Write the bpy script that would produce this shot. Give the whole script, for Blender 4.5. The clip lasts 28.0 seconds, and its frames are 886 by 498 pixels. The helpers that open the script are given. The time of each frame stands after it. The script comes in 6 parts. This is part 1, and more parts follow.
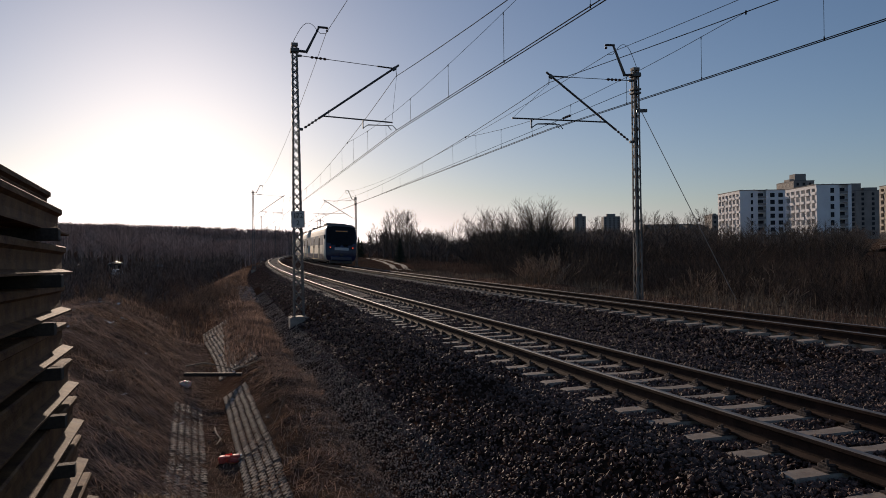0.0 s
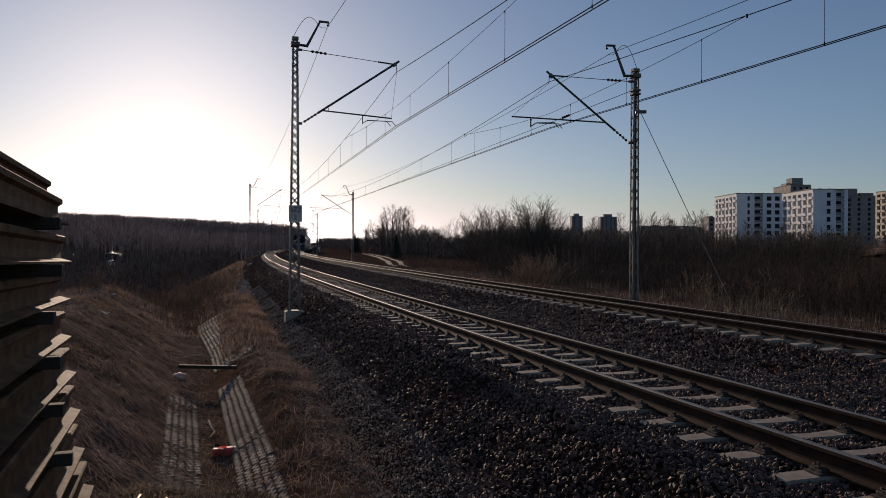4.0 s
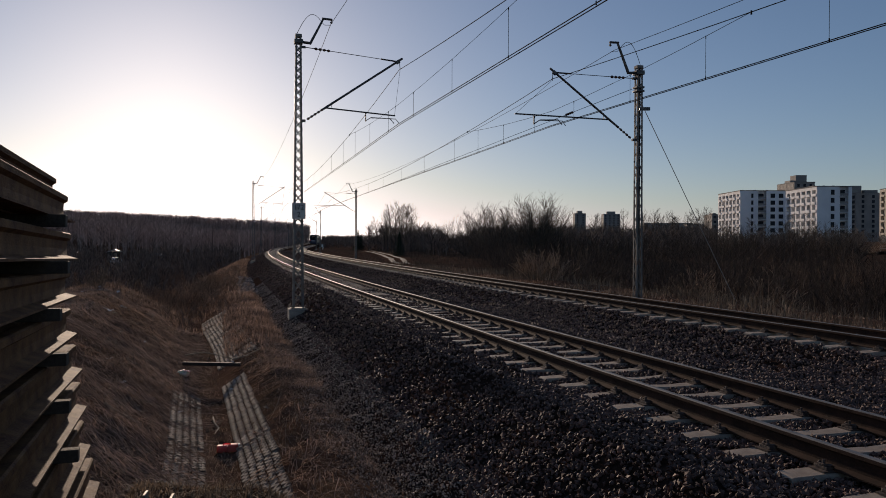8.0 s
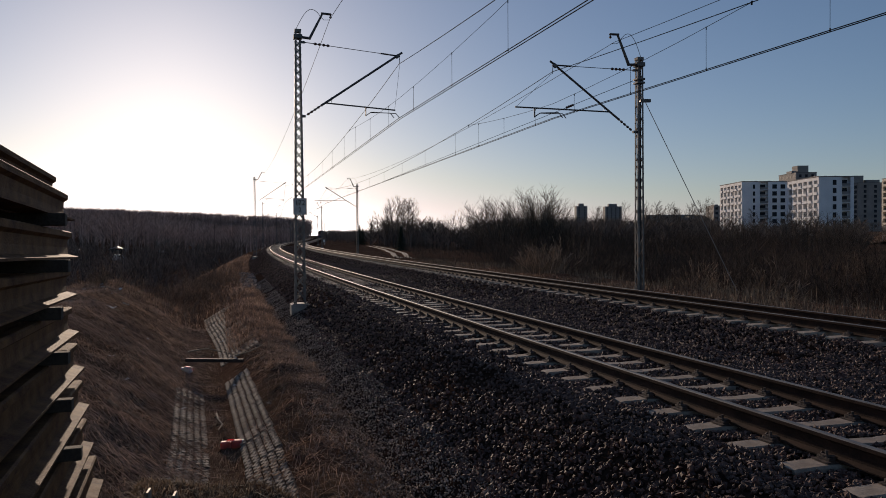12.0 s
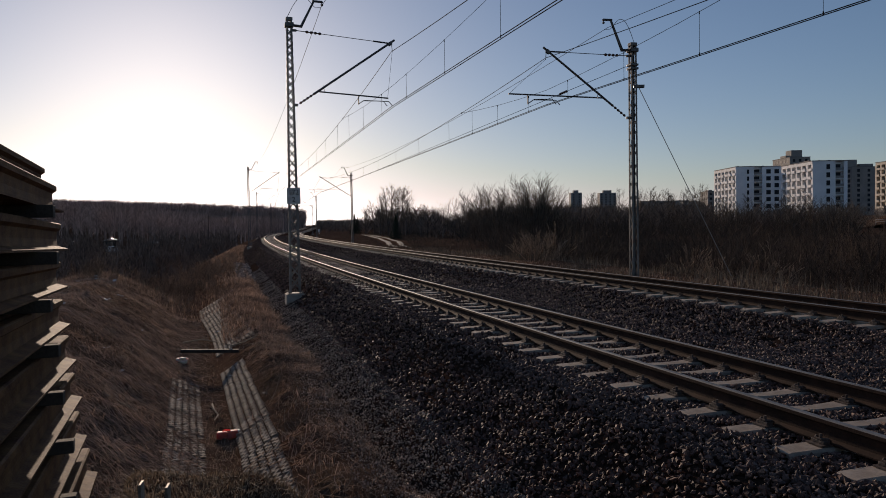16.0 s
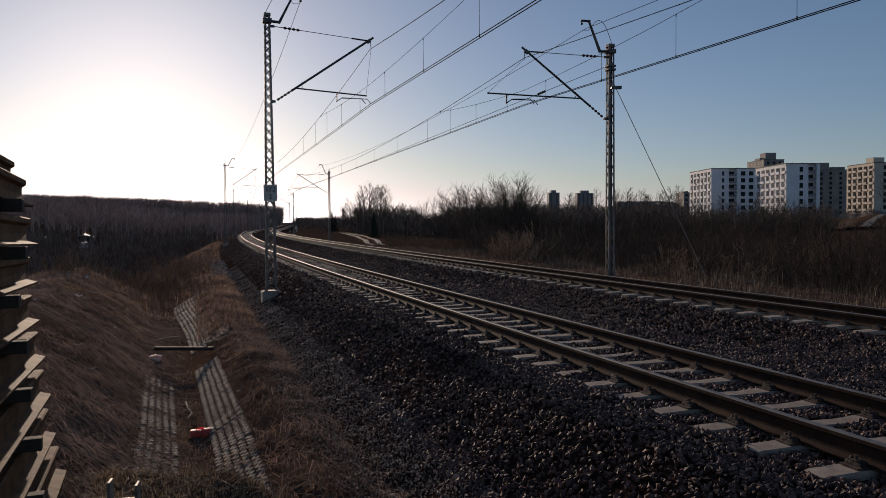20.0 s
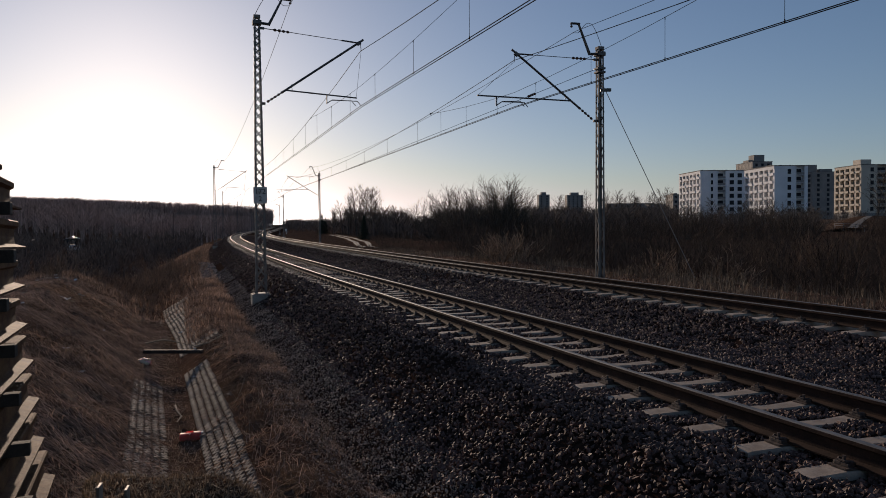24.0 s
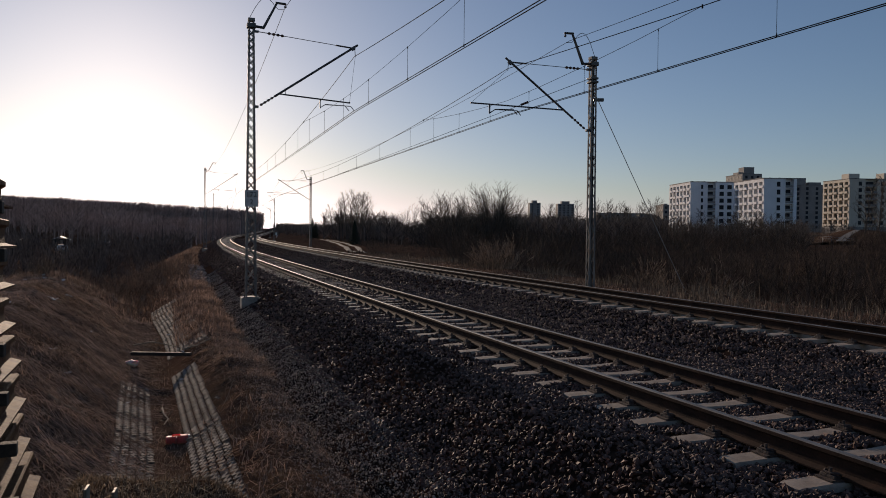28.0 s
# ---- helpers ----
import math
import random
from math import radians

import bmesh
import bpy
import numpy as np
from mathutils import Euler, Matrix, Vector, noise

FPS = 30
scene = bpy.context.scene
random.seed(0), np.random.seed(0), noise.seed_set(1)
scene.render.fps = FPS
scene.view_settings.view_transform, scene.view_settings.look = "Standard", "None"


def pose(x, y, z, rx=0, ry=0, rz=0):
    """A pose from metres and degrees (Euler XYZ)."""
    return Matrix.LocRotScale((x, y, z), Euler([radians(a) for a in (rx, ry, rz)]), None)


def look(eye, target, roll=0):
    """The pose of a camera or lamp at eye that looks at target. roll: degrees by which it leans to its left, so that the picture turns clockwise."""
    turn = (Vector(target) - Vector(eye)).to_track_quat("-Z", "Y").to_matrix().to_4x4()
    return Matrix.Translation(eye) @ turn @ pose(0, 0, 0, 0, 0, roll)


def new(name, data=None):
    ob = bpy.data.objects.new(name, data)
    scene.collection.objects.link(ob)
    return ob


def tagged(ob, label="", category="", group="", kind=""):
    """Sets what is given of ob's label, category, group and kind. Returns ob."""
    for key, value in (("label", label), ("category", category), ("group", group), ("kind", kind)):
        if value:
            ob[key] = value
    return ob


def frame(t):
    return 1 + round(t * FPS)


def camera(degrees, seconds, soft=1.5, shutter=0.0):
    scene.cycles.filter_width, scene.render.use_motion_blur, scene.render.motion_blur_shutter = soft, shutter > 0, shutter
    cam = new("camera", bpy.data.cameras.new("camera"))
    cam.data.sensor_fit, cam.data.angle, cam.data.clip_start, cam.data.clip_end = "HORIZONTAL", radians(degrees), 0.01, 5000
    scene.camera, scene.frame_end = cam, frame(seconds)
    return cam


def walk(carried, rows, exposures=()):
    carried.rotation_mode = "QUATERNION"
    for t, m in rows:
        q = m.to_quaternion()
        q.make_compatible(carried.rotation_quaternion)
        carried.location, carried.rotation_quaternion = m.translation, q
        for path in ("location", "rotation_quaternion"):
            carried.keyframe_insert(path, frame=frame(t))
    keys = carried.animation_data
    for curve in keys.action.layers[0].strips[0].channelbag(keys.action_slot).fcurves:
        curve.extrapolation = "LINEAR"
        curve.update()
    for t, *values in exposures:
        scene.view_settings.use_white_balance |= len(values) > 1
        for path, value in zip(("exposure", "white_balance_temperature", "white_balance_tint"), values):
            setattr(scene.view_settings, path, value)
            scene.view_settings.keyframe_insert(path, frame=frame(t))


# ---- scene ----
cam = camera(61.0, 28.0, soft=0.9)
PATH = [  # seconds, x, y, z, yaw, pitch, lean
    (0, 0.011, 0.021, 1.560, 0.385, -0.103, -0.920),
    (0.5, 0.012, 0.015, 1.563, 0.512, -0.107, -0.957),
    (1, 0.016, 0.012, 1.560, 0.468, -0.489, -0.952),
    (1.5, 0.014, 0.022, 1.557, 0.239, -0.523, -0.036),
    (2, 0.010, 0.020, 1.559, 0.202, -0.365, 0.194),
    (2.5, 0.006, 0.008, 1.559, -0.347, -0.059, 0.280),
    (3, 0.001, 0.000, 1.560, 0.004, -0.099, 0.117),
    (3.5, -0.005, 0.000, 1.559, 0.178, -0.333, 0.181),
    (5.5, -0.007, -0.005, 1.561, -0.355, -0.319, 0.255),
    (6, -0.010, -0.006, 1.560, -0.337, -0.395, 0.145),
    (6.5, -0.016, -0.017, 1.554, -0.240, -0.218, 0.057),
    (7, -0.022, -0.006, 1.557, 0.138, -0.221, 0.162),
    (7.5, -0.015, -0.011, 1.559, 0.287, -0.345, 0.213),
    (8, -0.017, -0.001, 1.557, 0.340, -0.531, 0.189),
    (8.5, -0.022, 0.001, 1.558, 0.636, -0.418, 0.166),
    (9, -0.022, -0.007, 1.559, 0.418, -0.603, 0.477),
    (9.5, -0.033, -0.002, 1.559, 0.409, -0.523, 0.537),
    (10, -0.026, -0.004, 1.559, 0.559, -0.590, 0.364),
    (10.5, -0.021, 0.007, 1.558, 0.584, -0.969, -0.022),
    (11, -0.015, 0.010, 1.559, 0.375, -0.990, -0.348),
    (11.5, -0.011, 0.006, 1.562, 0.676, -1.077, -0.391),
    (12, -0.010, 0.006, 1.562, 0.469, -0.985, -0.366),
    (12.5, -0.015, 0.002, 1.562, 0.260, -0.723, -0.354),
    (14.5, -0.006, 0.028, 1.563, 0.529, -1.311, -0.510),
    (15, -0.006, 0.015, 1.560, 0.033, -1.035, -0.789),
    (15.5, -0.001, 0.019, 1.561, 0.004, -1.388, -1.035),
    (16, 0.004, 0.032, 1.560, 0.080, -1.891, -0.948),
    (16.5, 0.011, 0.034, 1.564, -0.228, -2.326, -0.848),
    (17, 0.016, 0.027, 1.560, -0.294, -2.189, -0.892),
    (17.5, 0.013, 0.023, 1.560, -0.748, -2.058, -0.523),
    (18, 0.010, 0.027, 1.558, -1.124, -2.040, -0.174),
    (18.5, 0.011, 0.031, 1.556, -1.236, -2.095, -0.137),
    (19, 0.011, 0.030, 1.558, -1.294, -2.107, -0.204),
    (19.5, 0.013, 0.028, 1.557, -1.478, -1.809, -0.389),
    (20, 0.019, 0.029, 1.556, -1.591, -2.011, -0.448),
    (20.5, 0.018, 0.030, 1.558, -1.619, -2.035, -0.675),
    (21, 0.018, 0.032, 1.556, -1.541, -2.188, -0.791),
    (21.5, 0.017, 0.031, 1.557, -1.645, -2.073, -0.560),
    (23.5, 0.016, 0.033, 1.560, -2.253, -2.169, -0.238),
    (24, 0.017, 0.026, 1.559, -2.328, -1.862, -0.511),
    (24.5, 0.018, 0.025, 1.559, -2.462, -2.089, -0.543),
    (25, 0.017, 0.029, 1.557, -2.371, -2.025, -0.163),
    (25.5, 0.008, 0.028, 1.558, -3.043, -1.817, 0.206),
    (26, -0.003, 0.001, 1.562, -3.180, -1.843, 0.624),
    (26.5, 0.003, 0.020, 1.562, -3.180, -1.575, 0.772),
    (27, 0.002, 0.013, 1.561, -2.907, -1.454, 0.718),
    (27.5, 0.004, 0.013, 1.563, -3.190, -1.348, 0.711),
    (28, 0.003, 0.018, 1.559, -3.034, -1.369, 0.486),
]
walk(cam, [(t, pose(x, y, z, 90 + pitch, -lean, yaw)) for t, x, y, z, yaw, pitch, lean in PATH],
     exposures=[(0.0, -0.34, 6800, 20), (28.0, -0.34, 6800, 20)])

# ---- light ----
SUN_AZ, SUN_EL = 20.3, 10.4         # degrees left of +y, degrees above the horizon
world = bpy.data.worlds.new("sky")
scene.world = world
world.use_nodes = True
wn = world.node_tree
sky = wn.nodes.new("ShaderNodeTexSky")
sky.sky_type = "NISHITA"
sky.sun_disc = False
sky.sun_elevation = radians(SUN_EL)
sky.sun_rotation = radians(-SUN_AZ)
sky.altitude = 150
sky.air_density, sky.dust_density, sky.ozone_density = 0.88, 0.52, 3.2
haze = wn.nodes.new("ShaderNodeGamma")     # thin haze evens out the clear sky
haze.inputs["Gamma"].default_value = 0.86
split, join = wn.nodes.new("ShaderNodeSeparateColor"), wn.nodes.new("ShaderNodeCombineColor")
wn.links.new(sky.outputs["Color"], haze.inputs["Color"])
clear = wn.nodes.new("ShaderNodeHueSaturation")
clear.inputs["Saturation"].default_value = 1.05
wn.links.new(haze.outputs["Color"], clear.inputs["Color"])
wn.links.new(clear.outputs["Color"], split.inputs["Color"])
wn.links.new(split.outputs["Red"], join.inputs["Red"])
last = split.outputs["Red"]
for channel, share in (("Green", 0.94), ("Blue", 0.93)):    # and keeps the glow round the sun white rather than yellow
    pale, least = wn.nodes.new("ShaderNodeMath"), wn.nodes.new("ShaderNodeMath")
    pale.operation, least.operation = "MULTIPLY", "SMOOTH_MAX"
    pale.inputs[1].default_value, least.inputs[2].default_value = share, 0.4
    wn.links.new(last, pale.inputs[0])
    wn.links.new(split.outputs[channel], least.inputs[0])
    wn.links.new(pale.outputs[0], least.inputs[1])
    wn.links.new(least.outputs[0], join.inputs[channel])
    last = least.outputs[0]
wn.links.new(join.outputs["Color"], wn.nodes["Background"].inputs["Color"])
wn.nodes["Background"].inputs["Strength"].default_value = 0.124
sun_data = bpy.data.lights.new("sun", "SUN")
sun_data.energy, sun_data.angle, sun_data.color = 3.6, radians(0.5), (1.0, 0.84, 0.64)
sun = new("sun", sun_data)
sun_way = Vector((-math.sin(radians(SUN_AZ)) * math.cos(radians(SUN_EL)), math.cos(radians(SUN_AZ)) * math.cos(radians(SUN_EL)), math.sin(radians(SUN_EL))))
sun.matrix_world = look(sun_way * 50, (0, 0, 0))


# ---- materials ----
def mat(name, low, high, rough=0.8, scale=8.0, metal=0.0, bump=0.2, fine=60.0, vary=0.0, stain=None, stain_scale=0.7, stain_at=0.55, island=False, spec=0.5, thin=0.0, amp=0.75):
    """Two colours mixed by noise at two scales, an optional stain colour, bump, and variation from piece to piece."""
    m = bpy.data.materials.new(name)
    m.use_nodes = True
    nt = m.node_tree
    b = nt.nodes["Principled BSDF"]
    tc = nt.nodes.new("ShaderNodeTexCoord")
    geo = nt.nodes.new("ShaderNodeNewGeometry")
    n1 = nt.nodes.new("ShaderNodeTexNoise")
    n1.inputs["Scale"].default_value, n1.inputs["Detail"].default_value = scale, 6
    n2 = nt.nodes.new("ShaderNodeTexNoise")
    n2.inputs["Scale"].default_value, n2.inputs["Detail"].default_value = fine, 3
    for n in (n1, n2):
        nt.links.new(geo.outputs["Position"] if vary == 0 else tc.outputs["Object"], n.inputs["Vector"])
    add = nt.nodes.new("ShaderNodeMath")
    add.operation = "MULTIPLY_ADD"
    nt.links.new(n2.outputs["Fac"], add.inputs[0])
    add.inputs[1].default_value = 0.5
    nt.links.new(n1.outputs["Fac"], add.inputs[2])
    ramp = nt.nodes.new("ShaderNodeValToRGB")
    ramp.color_ramp.elements[0].position, ramp.color_ramp.elements[1].position = 0.55, 0.95
    ramp.color_ramp.elements[0].color, ramp.color_ramp.elements[1].color = (*low, 1), (*high, 1)
    nt.links.new(add.outputs[0], ramp.inputs["Fac"])
    out = ramp.outputs["Color"]
    if stain:
        n3 = nt.nodes.new("ShaderNodeTexNoise")
        n3.inputs["Scale"].default_value, n3.inputs["Detail"].default_value = stain_scale, 5
        nt.links.new(geo.outputs["Position"], n3.inputs["Vector"])
        r3 = nt.nodes.new("ShaderNodeValToRGB")
        r3.color_ramp.elements[0].position, r3.color_ramp.elements[1].position = stain_at, stain_at + 0.12
        nt.links.new(n3.outputs["Fac"], r3.inputs["Fac"])
        mix = nt.nodes.new("ShaderNodeMix")
        mix.data_type = "RGBA"
        nt.links.new(r3.outputs["Color"], mix.inputs["Factor"])
        nt.links.new(out, mix.inputs["A"])
        mix.inputs["B"].default_value = (*stain, 1)
        out = mix.outputs["Result"]
    if vary or island:
        oi = nt.nodes.new("ShaderNodeObjectInfo")
        hsv = nt.nodes.new("ShaderNodeHueSaturation")
        mr = nt.nodes.new("ShaderNodeMapRange")
        amount = vary if vary else amp
        mr.inputs["To Min"].default_value, mr.inputs["To Max"].default_value = 1 - amount, 1 + amount
        nt.links.new(geo.outputs["Random Per Island"] if island else oi.outputs["Random"], mr.inputs["Value"])
        nt.links.new(mr.outputs["Result"], hsv.inputs["Value"])
        nt.links.new(out, hsv.inputs["Color"])
        out = hsv.outputs["Color"]
    nt.links.new(out, b.inputs["Base Color"])
    b.inputs["Roughness"].default_value, b.inputs["Metallic"].default_value = rough, metal
    b.inputs["Specular IOR Level"].default_value = spec
    if bump:
        bp = nt.nodes.new("ShaderNodeBump")
        bp.inputs["Strength"].default_value, bp.inputs["Distance"].default_value = bump, 0.02
        nt.links.new(add.outputs[0], bp.inputs["Height"])
        nt.links.new(bp.outputs["Normal"], b.inputs["Normal"])
    if thin:    # thin leaves and stalks let some light through
        tr = nt.nodes.new("ShaderNodeBsdfTranslucent")
        mx = nt.nodes.new("ShaderNodeMixShader")
        mx.inputs["Fac"].default_value = thin
        nt.links.new(out, tr.inputs["Color"])
        nt.links.new(b.outputs["BSDF"], mx.inputs[1])
        nt.links.new(tr.outputs["BSDF"], mx.inputs[2])
        nt.links.new(mx.outputs["Shader"], nt.nodes["Material Output"].inputs["Surface"])
    return m


M = {
    "soil": mat("soil", (0.05, 0.029, 0.02), (0.145, 0.086, 0.058), 1.0, 1.3, bump=1.0, fine=28, stain=(0.12, 0.074, 0.044), stain_scale=0.5, stain_at=0.54, spec=0.0),
    # bed darker than its stones: shade in the gaps put into the colour
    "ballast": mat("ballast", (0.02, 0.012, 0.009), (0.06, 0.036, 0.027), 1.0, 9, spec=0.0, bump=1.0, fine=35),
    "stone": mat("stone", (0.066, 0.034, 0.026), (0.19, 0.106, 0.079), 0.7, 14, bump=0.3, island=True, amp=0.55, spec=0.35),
    "concrete": mat("concrete", (0.24, 0.205, 0.165), (0.4, 0.345, 0.28), 0.85, 6, bump=0.25, vary=0.12, stain=(0.14, 0.12, 0.1), stain_scale=2.5, stain_at=0.6),
    "sleeper": mat("sleeper", (0.3, 0.23, 0.172), (0.47, 0.375, 0.285), 0.85, 6, bump=0.25, vary=0.12, stain=(0.2, 0.165, 0.13), stain_scale=2.5, stain_at=0.62),
    "rail_side": mat("rail_side", (0.024, 0.012, 0.008), (0.065, 0.031, 0.019), 0.85, 5, bump=0.2, spec=0.2),
    "rail_top": mat("rail_top", (0.1, 0.095, 0.09), (0.2, 0.19, 0.18), 0.6, 4, metal=0.45, bump=0.03),
    "clip": mat("clip", (0.04, 0.025, 0.02), (0.12, 0.08, 0.06), 0.7, 20, bump=0.2),
    "steel": mat("steel", (0.1, 0.095, 0.09), (0.22, 0.2, 0.18), 0.6, 3, metal=0.4, bump=0.1, stain=(0.15, 0.09, 0.06), stain_scale=1.6, stain_at=0.62),
    "dark_steel": mat("dark_steel", (0.06, 0.06, 0.06), (0.14, 0.13, 0.12), 0.5, 6, metal=0.6, bump=0.1),
    "insulator": mat("insulator", (0.06, 0.03, 0.02), (0.12, 0.06, 0.04), 0.25, 10, bump=0.02),
    "copper": mat("copper", (0.012, 0.011, 0.01), (0.03, 0.025, 0.022), 0.8, 10, spec=0.1, bump=0.0),
    "rusty": mat("rusty", (0.07, 0.026, 0.015), (0.2, 0.098, 0.04), 0.75, 7, bump=0.35, fine=90, vary=0.15, spec=0.1),
    "white_wall": mat("white_wall", (0.72, 0.72, 0.73), (0.84, 0.84, 0.84), 0.85, 0.25, bump=0.0, fine=3),
    "beige_wall": mat("beige_wall", (0.5, 0.44, 0.36), (0.6, 0.53, 0.43), 0.85, 0.25, bump=0.0, fine=3),
    "grey_wall": mat("grey_wall", (0.2, 0.19, 0.18), (0.28, 0.26, 0.24), 0.85, 0.25, bump=0.0, fine=3),
    "window": mat("window", (0.02, 0.022, 0.028), (0.045, 0.048, 0.053), 0.5, 0.6, bump=0.0, spec=0.05),
    "roof": mat("roof", (0.08, 0.08, 0.08), (0.14, 0.13, 0.13), 0.8, 1, bump=0.1),
    "bark": mat("bark", (0.05, 0.04, 0.032), (0.12, 0.095, 0.075), 0.9, 12, bump=0.4),
    "twig": mat("twig", (0.085, 0.06, 0.043), (0.2, 0.145, 0.1), 0.9, 1.5, bump=0.0, island=True),
    "dry_grass": mat("dry_grass", (0.17, 0.12, 0.08), (0.36, 0.265, 0.18), 0.85, 1.1, bump=0.0, island=True, thin=0.22),
    "train_blue": mat("train_blue", (0.006, 0.013, 0.042), (0.01, 0.02, 0.06), 0.28, 2, bump=0.0),
    "train_yellow": mat("train_yellow", (0.5, 0.42, 0.24), (0.58, 0.48, 0.28), 0.34, 2, bump=0.0),
    "train_grey": mat("train_grey", (0.6, 0.56, 0.46), (0.68, 0.63, 0.52), 0.42, 2, bump=0.0),
    "black": mat("black", (0.012, 0.012, 0.014), (0.03, 0.03, 0.03), 0.35, 4, bump=0.0),
    "glass_dark": mat("glass_dark", (0.006, 0.006, 0.007), (0.011, 0.011, 0.012), 0.15, 2, bump=0.0, spec=0.2),
    "white_paint": mat("white_paint", (0.66, 0.65, 0.62), (0.8, 0.79, 0.76), 0.5, 5, bump=0.05),
    "red_plastic": mat("red_plastic", (0.5, 0.1, 0.075), (0.66, 0.17, 0.13), 0.6, 8, bump=0.1),
    "film": mat("film", (0.62, 0.56, 0.46), (0.8, 0.73, 0.6), 0.5, 20, bump=0.2),
}
for nm in ("red_plastic", "film"):    # thin plastic that lets light through
    b_ = M[nm].node_tree.nodes["Principled BSDF"]
    b_.inputs["Subsurface Weight"].default_value, b_.inputs["Subsurface Scale"].default_value = 1.0, 0.12



# ---- alignment of the line: left rail of the near track, z = 0 on its head ----
TH0, TH1, S1, S2, N0 = 17.946, 8.557, 5.42, 225.0, 4.614
CANT, SPACING, Z2, GAUGE = 0.082, 5.13, 0.128, 1.507
_s = np.arange(-120.0, 1500.01, 0.5)
_th = np.radians(np.interp(_s, [S1, S2], [TH0, TH1]))
_i0 = int(np.argmin(abs(_s)))
_lx = np.concatenate([[0], np.cumsum(-np.sin(_th[:-1]) * 0.5)])
_ly = np.concatenate([[0], np.cumsum(np.cos(_th[:-1]) * 0.5)])
_lx += N0 * math.cos(radians(TH0)) - _lx[_i0]
_ly += N0 * math.sin(radians(TH0)) - _ly[_i0]


def rise(s):
    """The line climbs a little far off."""
    return max(0.0, s - 260) * 0.006


def on_line(s, n, z=0.0):
    """The point at s metres along the line, n metres to the right of the near left rail."""
    th = float(np.interp(s, _s, _th))
    return Vector((float(np.interp(s, _s, _lx)) + n * math.cos(th), float(np.interp(s, _s, _ly)) + n * math.sin(th), z + rise(s)))


def heading(s):
    return float(np.interp(s, _s, _th))


def line_x(y):
    return float(np.interp(y, _ly, _lx))


# ---- mesh helpers ----
def mesh_of(name, bm, material, smooth=False):
    me = bpy.data.meshes.new(name)
    bm.to_mesh(me)
    bm.free()
    for mm in (material if isinstance(material, (list, tuple)) else [material]):
        me.materials.append(M[mm])
    if smooth:
        me.polygons.foreach_set("use_smooth", [True] * len(me.polygons))
    return me


def part(name, bm, material, parent=None, label="", smooth=False):
    """Links a bmesh as one mesh object, under a thing or a part where one is given."""
    ob = new(name, mesh_of(name, bm, material, smooth))
    ob.parent = parent
    return tagged(ob, label=label) if label else ob


def raw(name, verts, faces, material, parent=None, label="", smooth=False):
    me = bpy.data.meshes.new(name)
    me.from_pydata([tuple(v) for v in verts], [], faces)
    for mm in (material if isinstance(material, (list, tuple)) else [material]):
        me.materials.append(M[mm])
    if smooth:
        me.polygons.foreach_set("use_smooth", [True] * len(me.polygons))
    me.update()
    ob = new(name, me)
    ob.parent = parent
    return tagged(ob, label=label) if label else ob


def thing(name, m, label, category, group="", kind=""):
    """An empty at the base of a thing that has parts."""
    ob = new(name)
    ob.matrix_world = m
    ob.empty_display_size = 0.1
    return tagged(ob, label, category, group, kind)


def box(bm, cx, cy, cz, sx, sy, sz, bevel=0.0, m=None):
    r = bmesh.ops.create_cube(bm, size=1.0)
    bmesh.ops.scale(bm, vec=(sx, sy, sz), verts=r["verts"])
    if bevel:
        edges = list({e for v in r["verts"] for e in v.link_edges})
        r = bmesh.ops.bevel(bm, geom=edges, offset=bevel, segments=2, affect="EDGES", profile=0.6)
        vs = list({v for f in r["faces"] for v in f.verts})
        stack_, seen = list(vs), set(vs)
        while stack_:
            v = stack_.pop()
            for e in v.link_edges:
                o = e.other_vert(v)
                if o not in seen:
                    seen.add(o)
                    stack_.append(o)
        vs = list(seen)
    else:
        vs = r["verts"]
    if m is not None:
        bmesh.ops.transform(bm, matrix=m, verts=vs)
    bmesh.ops.translate(bm, vec=(cx, cy, cz), verts=vs)
    return vs


def boxed(cx, cy, cz, sx, sy, sz, bevel=0.0, m=None):
    bm = bmesh.new()
    box(bm, cx, cy, cz, sx, sy, sz, bevel, m)
    return bm


def tube(bm, points, radius, sides=8, cap=True):
    """A tube along a line of points; radius is one number or one for each point."""
    points = [Vector(p) for p in points]
    rads = radius if isinstance(radius, (list, tuple)) else [radius] * len(points)
    rings = []
    for i, p in enumerate(points):
        d = (points[min(i + 1, len(points) - 1)] - points[max(i - 1, 0)]).normalized()
        ref = Vector((0, 0, 1)) if abs(d.z) < 0.95 else Vector((1, 0, 0))
        a = d.cross(ref).normalized()
        b = d.cross(a)
        rings.append([bm.verts.new(p + rads[i] * (a * math.cos(2 * math.pi * k / sides) + b * math.sin(2 * math.pi * k / sides))) for k in range(sides)])
    for r0, r1 in zip(rings, rings[1:]):
        for k in range(sides):
            bm.faces.new((r0[k], r0[(k + 1) % sides], r1[(k + 1) % sides], r1[k]))
    if cap and sides > 2:
        bm.faces.new(rings[0][::-1])
        bm.faces.new(rings[-1])


def tubed(points, radius, sides=8):
    bm = bmesh.new()
    tube(bm, points, radius, sides)
    bmesh.ops.recalc_face_normals(bm, faces=bm.faces)
    return bm


def sweep(sections, closed=True, caps=True):
    """Joins equal rings of points into a skin: verts, faces."""
    k = len(sections[0])
    verts = [p for s in sections for p in s]
    faces = []
    for i in range(len(sections) - 1):
        for j in range(k if closed else k - 1):
            a, b = i * k + j, i * k + (j + 1) % k
            faces.append((a, b, b + k, a + k))
    if caps and closed:
        faces.append(tuple(range(k))[::-1])
        faces.append(tuple((len(sections) - 1) * k + j for j in range(k)))
    return verts, faces


